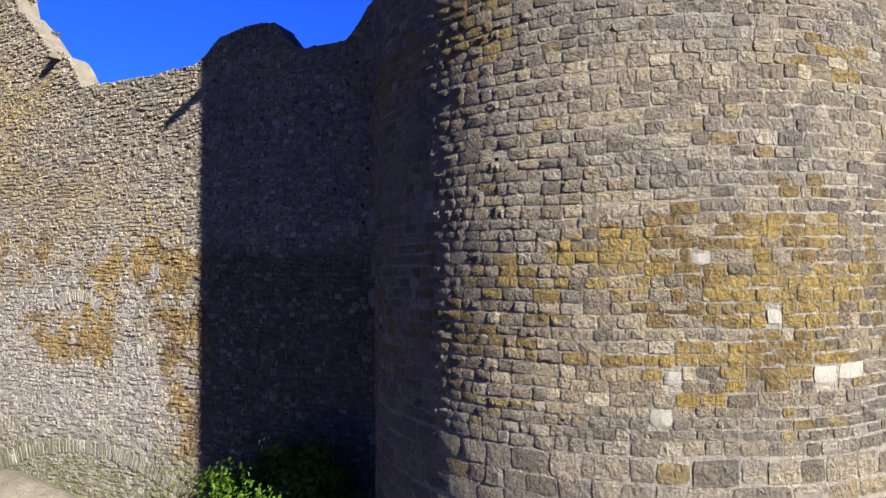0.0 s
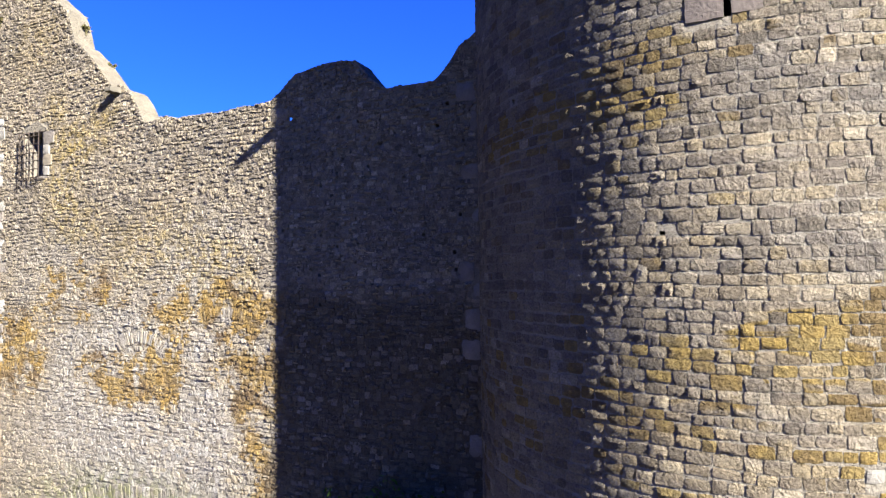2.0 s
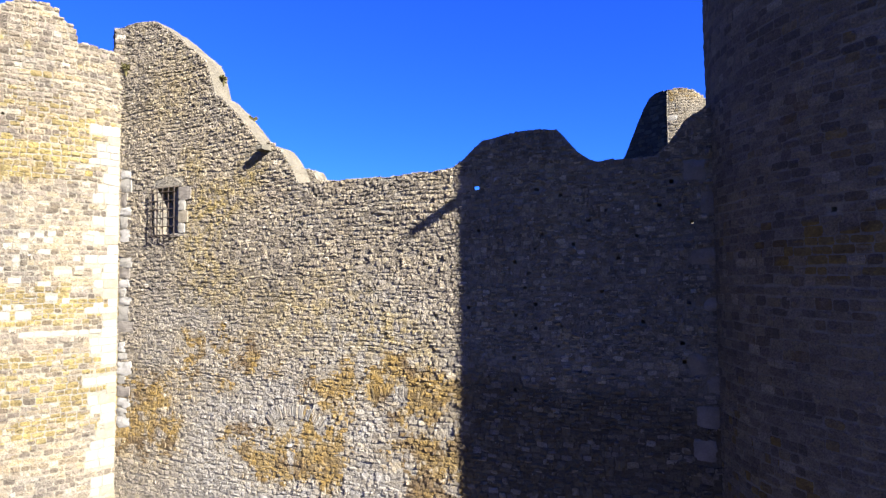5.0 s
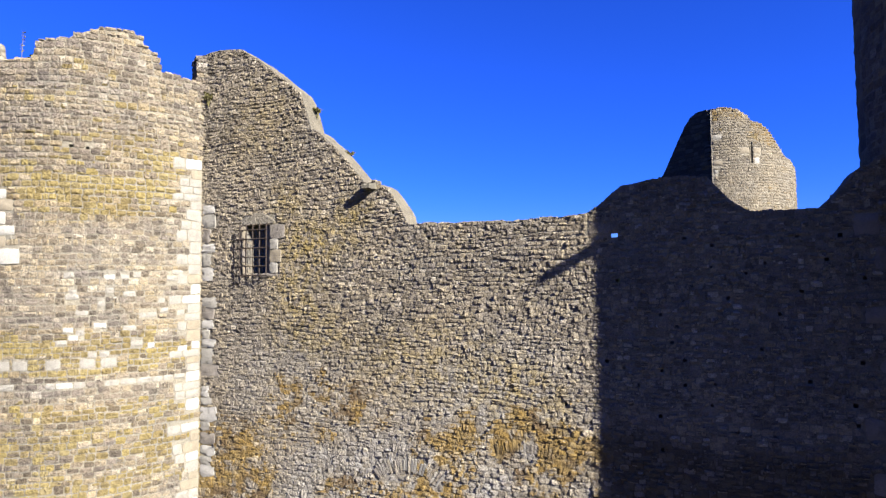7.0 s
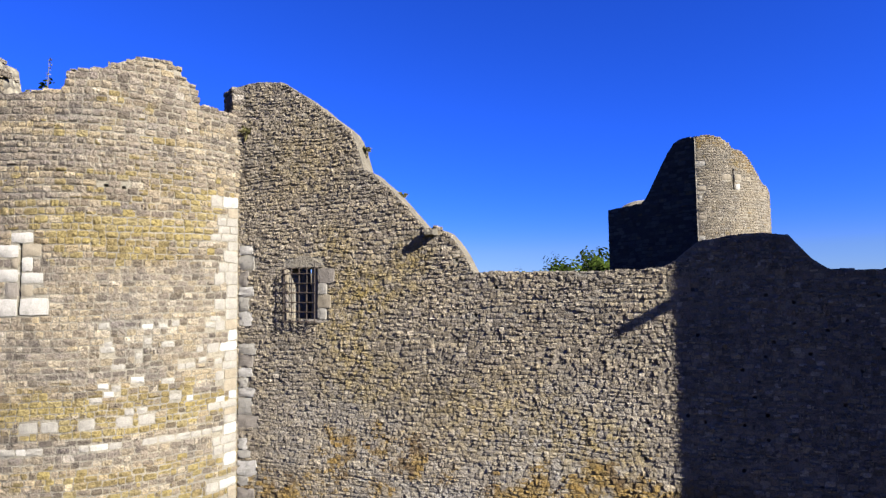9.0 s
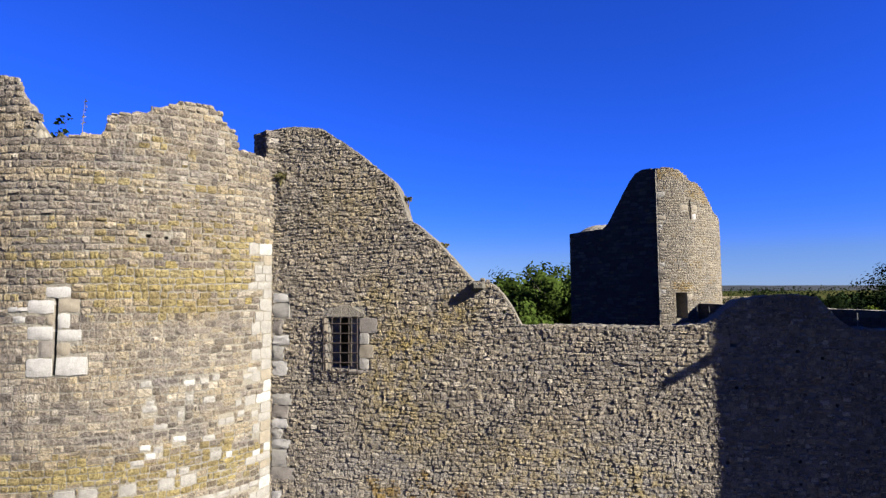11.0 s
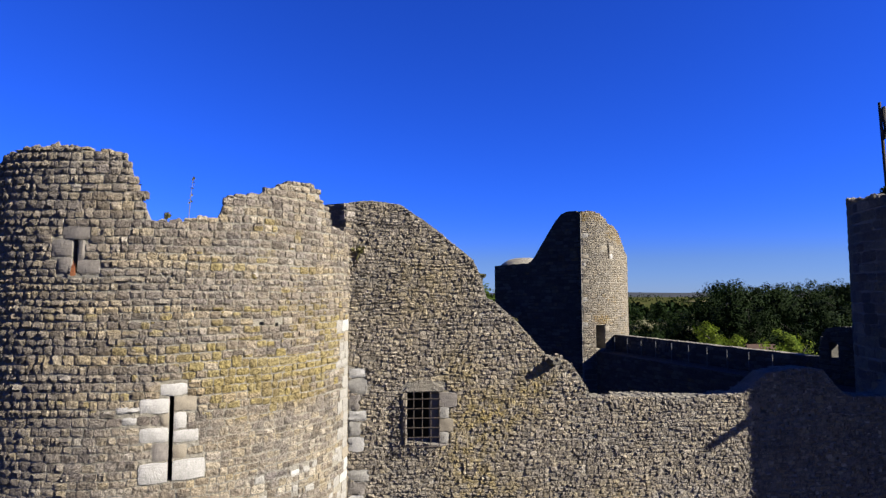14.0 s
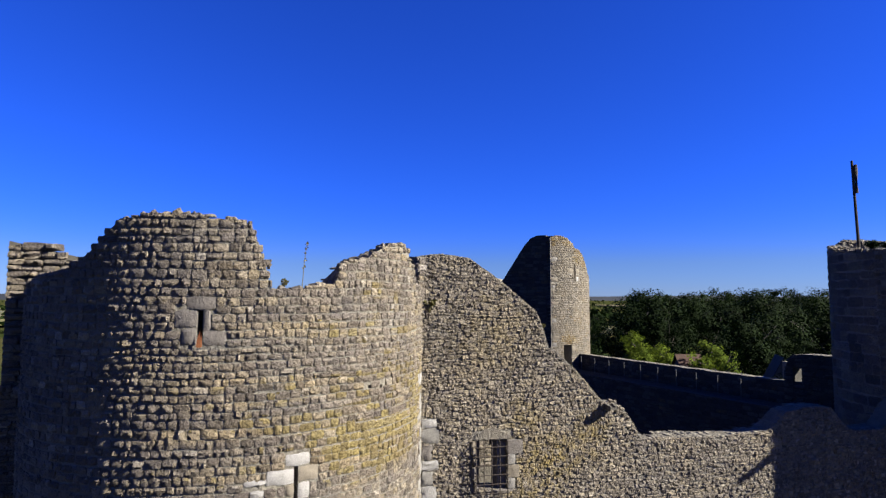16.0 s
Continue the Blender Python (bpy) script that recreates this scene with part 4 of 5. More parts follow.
def tower(name, label, c, r, z0, top_pts, thick, material, course, width, depth, openings, blocks, holes, seed, zone, arc=(-180, 180), base_course=None, coat=MAT_TOWERCORE, floor=None, fine=(-180, 180), whites=(), low=-9.0, weathered=99.0, joint=0.011, worn_depth=(0.022, 0.036)):
    face = Round(c, r)
    t_raw = deg_profile(r, top_pts)
    top = lambda u: t_raw(u) + 0.05 * noise.noise((u * 2.7, seed, 0.7)) + 0.04 * noise.noise((u * 7.0, seed + 5.2, 0.7))
    group = empty(name, (c[0], c[1], 0), label, "tower", "castle towers")
    r_ = random.Random(seed)
    us = [radians(a) * r for a in np.arange(arc[0], arc[1] + 0.01, 1.5)]
    extra = [radians(a) * r for a, _ in top_pts]
    closed = arc == (-180, 180)
    rear = lambda u: min(t_raw(u + q) for q in (-0.9, -0.6, -0.3, 0, 0.3, 0.6, 0.9)) - 0.15
    shell("wall_core", face, us + extra, z0, lambda u: (min(top(u), top(u - 0.05), top(u + 0.05)) if not closed or abs(abs(u) - math.pi * r) > 1e-3 else t_raw(-math.pi * r)) - 0.06, thick, list(openings) + list(holes), [coat, MAT_CAP], group, closed, rear=rear)
    lay_to = [arc[0] * math.pi / 180 * r, arc[1] * math.pi / 180 * r]
    blk = [(b[0] - 0.006, b[1] + 0.006, b[2] - 0.006, b[3] + 0.006) for b in blocks]
    zs = z0
    laid = []
    if base_course:
        laid += lay_courses(*lay_to, z0, base_course[0], top, base_course[1], base_course[2], r_, blk, wave=0.03)
        zs = max(s[3] for s in laid) + 0.012
    blk += [(b[0] - 0.004, b[1] + 0.004, b[2] - 0.004, b[3] + 0.004) for b in whites]
    zt = max(z for _, z in top_pts) + 0.1
    f0, f1 = max(lay_to[0], at(r, fine[0])), min(lay_to[1], at(r, fine[1]))
    laid += lay_courses(f0, f1, max(zs, low), zt, top, course, width, r_, blk + list(openings), wave=0.05, split=0.0, joint=joint, chaos=0.04)
    # larger stones where the tower turns away
    big = ((course[0] * 2.2, course[1] * 2.2), (width[0] * 2.6, width[1] * 2.4))
    if low > zs:
        laid += lay_courses(f0, f1, zs, low, top, *big, r_, blk + list(openings), wave=0.04)
    for q0, q1 in ((lay_to[0], f0), (f1, lay_to[1])):
        if q1 - q0 > 0.1:
            laid += lay_courses(q0, q1, zs, zt, top, *big, r_, blk + list(openings), wave=0.04)
    laid = [s for s in laid if not hits_block(s, holes)]
    worn = [s for s in laid if s[2] >= weathered]
    build_stones(face, [s for s in laid if s[2] < weathered], depth, material, group, r_, zone, family=COURSED)
    if worn:
        build_stones(face, worn, worn_depth, material, group, r_, zone, name="worn_stonework", family=PILLOWED)
    if whites:
        build_stones(face, [w for w in whites if w[4] is MAT_WHITE], (depth[0], depth[1]), MAT_WHITE, group, r_, name="pale_stonework", family=COURSED)
        build_stones(face, [w for w in whites if w[4] is MAT_TAN], (depth[0], depth[1]), MAT_TAN, group, r_, name="tan_stonework", family=COURSED)
        build_stones(face, [w for w in whites if w[4] is MAT_PALE], (depth[0], depth[1]), MAT_PALE, group, r_, name="grey_stonework", family=COURSED)
    cap_stones(face, *lay_to, lambda u: min(top(u), top(u - 0.15), top(u + 0.15)), thick - 0.25, material, group, r_, keep=0.88, high=(0.025, 0.075), back=rear, deep=thick)
    for b in blocks:
        block("dressed_block", face, b[0], b[1], b[2], b[3], b[5] if len(b) > 5 else 0.03, b[4], group, r_, back=0.25, rough=0.004 if b[4] is MAT_ASHLAR else 0.010, bevel=0.007 if b[4] is MAT_ASHLAR else 0.02)
    if floor:
        bm = bmesh.new()
        bmesh.ops.create_circle(bm, cap_ends=True, segments=48, radius=r - thick + 0.05, matrix=Matrix.Translation((c[0], c[1], floor)))
        keep_place(part("inner_floor", bm, MAT_DARKMORTAR, None), group)
    return group, face


RR, RL, RB = 4.0, 4.2, 4.25
R_C, L_C, B_C = (-1.35, 10.3), (-23.53, 10.4), (-7.0, 35.5)

# east tower: arrow slit with big dressed blocks
su = at(RR, -91.1)
r_open = [(su - 0.035, su + 0.035, 8.42, 9.9)]
r_blocks = [(su - 0.40, su - 0.035, 8.42, 8.78, MAT_ASHLAR, 0.022), (su + 0.035, su + 0.32, 8.44, 8.8, MAT_ASHLAR, 0.022), (su - 0.22, su - 0.035, 8.8, 9.2, MAT_ASHLAR, 0.022), (su + 0.035, su + 0.5, 8.82, 9.2, MAT_ASHLAR, 0.022),
            (su - 0.4, su - 0.035, 9.22, 9.6, MAT_ASHLAR, 0.022), (su + 0.035, su + 0.3, 9.22, 9.6, MAT_ASHLAR, 0.022), (su - 0.25, su - 0.035, 9.62, 9.9, MAT_ASHLAR, 0.022), (su + 0.035, su + 0.4, 9.62, 9.9, MAT_ASHLAR, 0.022),
            (su - 0.4, su + 0.4, 9.92, 10.25, MAT_ASHLAR, 0.022)]
r_whites = []
for a, z, w, h in ((-74.9, 3.89, 0.17, 0.13), (-70.6, 5.08, 0.18, 0.12), (-60.2, 4.5, 0.16, 0.14), (-76.6, 3.49, 0.22, 0.17), (-52, 3.9, 0.3, 0.17), (-47, 3.92, 0.34, 0.17)):
    r_whites.append((at(RR, a) - w / 2, at(RR, a) + w / 2, z - h / 2, z + h / 2, MAT_PALE))
r_holes = [(at(RR, -89.7) - 0.02, at(RR, -89.7) + 0.03, 5.91, 5.97), (at(RR, -100.9) - 0.04, at(RR, -100.9) + 0.02, 6.22, 6.26), (at(RR, -132), at(RR, -131), 8.1, 8.17)]
tower("round_tower", "tall round tower of coursed grey and ochre stone, half in shade", R_C, RR, -1.6,
      [(-180, 14.55), (-160, 14.5), (-120, 14.5), (-60, 14.6), (0, 14.8), (60, 15.2), (110, 15.25), (118, 14.95), (140, 14.85), (150, 14.76), (158, 14.62), (180, 14.55)],
      1.3, MAT_RIGHT, (0.11, 0.155), (0.11, 0.25), (0.008, 0.018), r_open, r_blocks, r_holes, 21, (at(RR, -100), at(RR, -62), 4.0, 6.2),
      floor=11.0, fine=(-180, -20), base_course=(3.05, (0.22, 0.30), (0.20, 0.42)), whites=r_whites, low=0.6, joint=0.007, coat=MAT_EASTCORE)

spout_u = at(RR, -112.7)
EASTFACE = Round(R_C, RR)
water_spout(0, 13.23, 0.43, 0.2, MAT_DRESSED, "stone water spout jutting from the tall tower below its top", lambda u, d, zz: EASTFACE(spout_u + u, d, zz))

# west tower: long arrow slit with white blocks, a small slit higher up
lu, hu = at(RL, -71.1), at(RL, -93.2)
l_open = [(lu - 0.035, lu + 0.035, 8.74, 10.16), (hu - 0.045, hu + 0.045, 12.28, 12.84)]
l_blocks = [(lu - 0.48, lu - 0.035, 8.72, 9.06, MAT_WHITE, 0.045), (lu + 0.035, lu + 0.56, 8.74, 9.08, MAT_WHITE, 0.05), (lu - 0.28, lu - 0.035, 9.09, 9.38, MAT_DRESSED), (lu + 0.035, lu + 0.26, 9.11, 9.34, MAT_TAN),
            (lu - 0.48, lu - 0.035, 9.40, 9.64, MAT_WHITE), (lu + 0.035, lu + 0.44, 9.37, 9.58, MAT_WHITE), (lu - 0.17, lu - 0.035, 9.67, 9.86, MAT_TAN), (lu + 0.035, lu + 0.24, 9.61, 9.88, MAT_WHITE),
            (lu - 0.5, lu - 0.035, 9.89, 10.14, MAT_WHITE), (lu + 0.035, lu + 0.40, 9.91, 10.15, MAT_TAN), (lu - 0.18, lu + 0.24, 10.18, 10.38, MAT_WHITE),
            (lu - 0.85, lu - 0.5, 9.92, 10.02, MAT_WHITE), (lu - 0.75, lu - 0.54, 9.72, 9.84, MAT_WHITE),
            (hu - 0.40, hu - 0.045, 12.56, 12.84, MAT_DRESSED), (hu - 0.30, hu - 0.045, 12.28, 12.54, MAT_DRESSED), (hu + 0.045, hu + 0.17, 12.5, 12.84, MAT_DRESSED), (hu + 0.045, hu + 0.42, 12.26, 12.5, MAT_DRESSED),
            (hu - 0.22, hu + 0.24, 12.86, 13.08, MAT_DRESSED)]
z, flip, er, l_whites = 2.0, 0, random.Random(8), []
while z < 11.2:
    h = er.uniform(0.16, 0.30)
    l_whites.append((at(RL, -17 + (1.8 if flip else 0) + er.uniform(-1.2, 1.0)), at(RL, -11.5), z, z + h - 0.01, er.choice((MAT_WHITE, MAT_TAN, MAT_PALE, MAT_PALE))))
    if er.random() < 0.12:
        l_whites.pop()
    elif er.random() < 0.5:
        l_whites.append((l_whites[-1][0] - er.uniform(0.2, 0.34), l_whites[-1][0] - 0.012, z, z + h - 0.01, MAT_PALE))
    z, flip = z + h, 1 - flip
picks = []
a = -80.0
while a < -18:                              # white course under the ochre band
    w = er.uniform(0.16, 0.36)
    if er.random() < 0.85:
        picks.append((a, 6.02, w, 0.125))
    a += math.degrees((w + 0.012) / RL)
picks += [(a, 6.44, er.uniform(0.26, 0.38), 0.2) for a in (-70, -64.5, -55.5, -46.5, -41)]
picks += [(er.uniform(-56, -19), er.uniform(6.6, 8.5), er.uniform(0.13, 0.28), 0.12) for _ in range(34)]
for a, zz, w, h in picks:
    nb = (at(RL, a), at(RL, a) + w, zz, zz + h, er.choice((MAT_WHITE, MAT_PALE, MAT_PALE)))
    if not hits_block(nb, l_blocks + l_open + l_whites):
        l_whites.append(nb)
l_holes = [(at(RL, -50.2) - 0.05, at(RL, -50.2) + 0.04, 11.33, 11.4), (at(RL, -45.9) - 0.035, at(RL, -45.9) + 0.035, 11.3, 11.37), (at(RL, -63), at(RL, -62.3), 10.0, 10.06)]
west, WEST = tower("round_tower", "broken round tower of grey and yellow stone with arrow slits", L_C, RL, -1.6,
      [(-180, 13.2), (-158, 13.3), (-146, 13.45), (-128, 13.55), (-126, 13.72), (-121.5, 13.86), (-120, 14.0), (-116.8, 14.22), (-113.4, 14.44), (-109.4, 14.47), (-96, 14.49), (-83, 14.42), (-81.5, 14.3), (-81.2, 14.12),
       (-79.8, 14.0), (-79.4, 13.72), (-77.9, 13.62), (-77.6, 13.24), (-75, 13.21), (-71.2, 13.24), (-70.6, 13.34), (-66, 13.3), (-62.4, 13.4), (-61.8, 13.44), (-61.5, 13.72), (-56, 13.82), (-52, 13.86), (-48, 14.06), (-43, 14.2), (-33, 14.22),
       (-31, 14.2), (-30.2, 13.94), (-27, 13.8), (-25.5, 13.66), (-24.8, 13.4), (-15.7, 13.36), (0, 13.2), (60, 13.0), (120, 13.2), (180, 13.2)],
      1.25, MAT_LEFT, (0.115, 0.165), (0.10, 0.23), (0.010, 0.028), l_open, l_blocks, l_holes, 33, (at(RL, -66), at(RL, -46), 9.8, 11.8), floor=11.5, fine=(-165, -8), whites=l_whites, low=2.2, weathered=9.75, joint=0.012)
# a stone left jutting from the broken edge
block("dressed_block", WEST, at(RL, -82.0), at(RL, -78.0), 13.60, 13.72, 0.035, MAT_LEFT, west, random.Random(5), back=0.25)
# rust stain in the upper slit
bm = bmesh.new()
for k in range(5):
    a0 = at(RL, -93.2) - 0.045 + 0.015 * k
    vs = [bm.verts.new(WEST(u, 0.048 + 0.002 * k, zz)) for u, zz in ((a0, 12.24 - 0.02 * (k % 2)), (a0 + 0.04, 12.24), (a0 + 0.022, 12.40 + 0.06 * (k % 3)), (a0 + 0.012, 12.36 + 0.05 * (k % 2)))]
    bm.faces.new(vs)
keep_place(part("rust_streak", bm, MAT_RUST, None, "orange rust streak below the slit"), west)

# far tower, cut flat towards the court
bu = at(RB, -64)
b_open = [(bu - 0.04, bu + 0.04, 14.1, 15.2), (at(RB, -78), at(RB, -69), 8.6, 10.02)]
b_blocks = [(at(RB, -89), at(RB, -89) + w, z, z + h, (MAT_PALE, MAT_TAN, MAT_BACK)[q % 3], 0.02 + 0.012 * (q % 3)) for q, (z, h, w) in
            enumerate([(7.8 + 0.36 * k + 0.06 * (k % 3), 0.2 + 0.05 * (k % 2), (0.22, 0.42, 0.3, 0.5)[k % 4]) for k in range(22) if k % 7 not in (1, 4, 5)])]
b_blocks += [(bu - 0.6, bu - 0.12, 14.6, 14.9, MAT_TAN), (bu + 0.12, bu + 0.5, 14.6, 14.9, MAT_TAN), (bu + 0.12, bu + 0.4, 14.1, 14.4, MAT_WHITE), (at(RB, -68.6), at(RB, -64.5), 9.62, 9.9, MAT_TAN)]
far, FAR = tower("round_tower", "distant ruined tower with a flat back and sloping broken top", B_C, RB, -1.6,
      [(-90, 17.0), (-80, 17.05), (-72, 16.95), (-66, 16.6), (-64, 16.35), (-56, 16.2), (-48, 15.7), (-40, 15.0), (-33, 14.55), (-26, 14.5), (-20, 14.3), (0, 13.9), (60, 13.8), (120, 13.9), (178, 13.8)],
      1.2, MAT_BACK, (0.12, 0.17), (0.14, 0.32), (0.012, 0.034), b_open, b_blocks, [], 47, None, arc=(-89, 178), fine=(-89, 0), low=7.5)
pa, pb = FAR(at(RB, -89), -0.03, 0), FAR(at(RB, 178), 0.35, 0)
GORGE = Flat((pb[0], pb[1]), (pa[0], pa[1]))
gl_ = GORGE.length
gtop = profile([(0, 13.8), (gl_ * 0.42, 13.9), (gl_ * 0.47, 14.2), (gl_ * 0.62, 15.6), (gl_ * 0.72, 16.5), (gl_ * 0.78, 16.9), (gl_ * 0.85, 17.05), (gl_, 17.05)])
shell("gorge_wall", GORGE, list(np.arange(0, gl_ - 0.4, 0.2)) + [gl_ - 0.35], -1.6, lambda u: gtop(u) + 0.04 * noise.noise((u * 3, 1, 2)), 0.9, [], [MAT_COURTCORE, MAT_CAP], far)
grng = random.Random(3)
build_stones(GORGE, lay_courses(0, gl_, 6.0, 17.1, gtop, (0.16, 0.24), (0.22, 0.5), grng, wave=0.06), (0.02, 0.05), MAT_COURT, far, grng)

bm = bmesh.new()
bmesh.ops.create_uvsphere(bm, u_segments=28, v_segments=14, radius=1.0)
for v in bm.verts:
    v.co = Vector((-9.35 + 1.75 * v.co.x, 36.6 + 1.75 * v.co.y, 13.6 + (0.82 + 0.06 * noise.noise(v.co * 3)) * v.co.z))
keep_place(part("vault_top", bm, MAT_TOWERCORE, None, "low rounded rubble vault top"), far)

# ---- court walls ----
def side_wall(name, a, b, ztop, walk_z, label):
    """Curtain seen from the court: parapet on the far side, wall walk on the near side."""
    f = Flat(a, b)
    g = empty(name, (*((Vector(a) + Vector(b)) / 2), 0), label, "castle wall", kind="structure")
    n = list(np.arange(0, f.length, 0.4)) + [f.length]
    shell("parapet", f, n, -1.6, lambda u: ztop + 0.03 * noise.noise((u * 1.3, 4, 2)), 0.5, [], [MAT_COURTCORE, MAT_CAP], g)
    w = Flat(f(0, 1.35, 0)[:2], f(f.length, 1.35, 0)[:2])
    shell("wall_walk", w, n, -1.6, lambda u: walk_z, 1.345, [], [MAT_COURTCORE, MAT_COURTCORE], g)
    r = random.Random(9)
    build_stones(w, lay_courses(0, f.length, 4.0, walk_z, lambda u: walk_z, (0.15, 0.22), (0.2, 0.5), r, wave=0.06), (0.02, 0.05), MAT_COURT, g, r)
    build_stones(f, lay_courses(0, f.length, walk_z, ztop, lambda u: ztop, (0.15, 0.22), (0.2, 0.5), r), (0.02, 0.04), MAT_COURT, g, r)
    return f, g


EAST, east = side_wall("wall_east", (-4.9, 32.2), (-0.25, 14.0), 9.4, 8.4, "dark court side of the curtain wall with a railed wall walk")


def railing():
    g = empty("guard_rail", EAST(9, 1.25, 8.4), "slim steel guard rail along the wall walk", "railing")
    n = 10
    for k in range(n):
        u = 1.2 + k * 1.25
        bm = bmesh.new()
        box(bm, -0.016, 0.016, -0.016, 0.016, 0.0, 0.92, 0.004, Matrix.Translation(EAST(u, 0.55, 8.41)))
        keep_place(part("post", bm, MAT_STEEL, None), g)
    for z in (0.45, 0.88):
        bm = bmesh.new()
        rod(bm, EAST(1.0, 0.55, 8.41 + z), EAST(1.2 + (n - 1) * 1.25, 0.55, 8.41 + z), 0.004)
        keep_place(part("cable", bm, MAT_IRON, None), g)


railing()

# broken turret where the wall walk meets the east tower
turret = empty("wall_turret", (*EAST(15.8, -0.3, 0)[:2], 8.4), "ruined stone turret with a small opening above the wall walk", "turret")
t_top = profile([(14.2, 9.8), (14.32, 10.4), (14.6, 10.58), (15.2, 10.65), (18.6, 10.7)])
T_DOOR = (14.62, 15.0, 9.42, 10.02)
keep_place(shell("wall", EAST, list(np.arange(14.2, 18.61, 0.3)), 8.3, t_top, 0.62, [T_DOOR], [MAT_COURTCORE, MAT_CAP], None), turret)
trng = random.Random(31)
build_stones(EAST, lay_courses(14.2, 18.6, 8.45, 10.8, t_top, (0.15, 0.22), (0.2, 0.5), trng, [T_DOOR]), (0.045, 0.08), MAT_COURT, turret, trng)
# pier added so that a sunlit tan face shows through the opening
bm = bmesh.new()
box(bm, -0.65, 0.35, 18.7, 19.35, -1.6, 10.15, 0.04)
keep_place(part("buttress", bm, MAT_TAN, None, "tan stone pier added behind the opening to show sunlit"), turret)
# plain walls closing the court
for nm, a, b, zt in (("wall_north", (-10.9, 36.2), (-29.0, 35.5), 7.0),):
    f = Flat(a, b)
    ob = shell(nm, f, list(np.arange(0, f.length, 1.0)) + [f.length], -1.6, lambda u: zt, 1.2, [], [MAT_DARKMORTAR, MAT_CAP], None)
    tagged(ob, "plain rubble curtain wall closing the far court", "castle wall", kind="structure")


WESTW = Flat((-29.0, 35.5), (-28.15, 9.7))
wl_ = WESTW.length
wtop = profile([(0, 7.0), (wl_ - 9, 7.0), (wl_ - 7, 10), (wl_ - 2.0, 13.5), (wl_ - 0.8, 14.1), (wl_, 14.22)])
wall_west = empty("wall_west", (-28.5, 22.6, 0), "curtain wall broken off beside the west tower", "castle wall", kind="structure")
shell("wall_core", WESTW, list(np.arange(0, wl_, 0.5)) + [wl_], -1.6, wtop, 1.4, [], [MAT_DARKMORTAR, MAT_CAP], wall_west, rear=lambda u: wtop(u) - 0.34)
ENDW = Flat((-28.15, 9.69), (-26.75, 9.69))
wrng = random.Random(4)
endtop = profile([(0, 14.15), (0.2, 14.28), (0.95, 14.22), (1.1, 14.0), (1.4, 13.85)])
build_stones(ENDW, lay_courses(0, 1.4, 9, 14.4, endtop, (0.12, 0.18), (0.15, 0.4), wrng), (0.03, 0.09), MAT_LEFT, wall_west, wrng)


def flag_pole():
    g = empty("flagpole", (-2.75, 13.15, 14.85), "thin wooden flagpole with a furled dark flag on the tower", "flagpole")
    bm = bmesh.new()
    rod(bm, (-2.75, 13.15, 13.9), (-2.85, 13.2, 18.05), 0.06, 0.045)
    keep_place(part("pole", bm, MAT_WOOD, None), g)
    bm = bmesh.new()
    prev = None
    for k in range(9):
        z = 17.9 - k * 0.13
        ring = [bm.verts.new((-2.80 + (0.05 + 0.03 * math.sin(k * 0.9)) * math.cos(a) + 0.05, 13.15 + 0.05 * math.sin(a), z)) for a in np.linspace(0, 2 * math.pi, 8, endpoint=False)]
        if prev:
            for q in range(8):
                bm.faces.new((prev[q], prev[(q + 1) % 8], ring[(q + 1) % 8], ring[q]))
        prev = ring
    keep_place(part("flag", bm, MAT_WOOD, None, "furled dark cloth"), g)


flag_pole()


# ---- plants ----
def leaf_material(name, c0, c1, thin=0.3):
    m, n, l, p = nodes_of(name, 0.9, 0.05)
    g = n.new("ShaderNodeNewGeometry")
    o = n.new("ShaderNodeObjectInfo")
    col = ramp_node(n, l, g.outputs["Random Per Island"], [(0.0, c0), (1.0, c1)])
    tone = ramp_node(n, l, o.outputs["Random"], [(0.0, (0.7, 0.72, 0.6)), (1.0, (1.25, 1.2, 1.2))])
    col = dimmed(n, l, mix_node(n, l, 1.0, col, tone, "MULTIPLY"))
    l.new(col, p.inputs["Base Color"])
    t = n.new("ShaderNodeBsdfTranslucent")
    l.new(col, t.inputs["Color"])
    x = n.new("ShaderNodeMixShader")
    x.inputs[0].default_value = thin
    l.new(p.outputs[0], x.inputs[1])
    l.new(t.outputs[0], x.inputs[2])
    l.new(x.outputs[0], n["Material Output"].inputs["Surface"])
    return m


# sun and shade put into the greens: near-black trees, a few bright ones
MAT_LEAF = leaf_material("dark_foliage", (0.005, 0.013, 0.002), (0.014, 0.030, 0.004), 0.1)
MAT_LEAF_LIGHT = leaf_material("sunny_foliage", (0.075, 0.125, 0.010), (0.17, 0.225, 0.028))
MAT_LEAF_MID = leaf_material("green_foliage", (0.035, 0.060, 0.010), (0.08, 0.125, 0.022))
MAT_STRAW = leaf_material("dry_grass", (0.124, 0.118, 0.043), (0.260, 0.236, 0.124))
MAT_BARK = plain_rough("bark", (0.03, 0.024, 0.018), (0.06, 0.05, 0.04), 6.0, 0.8)


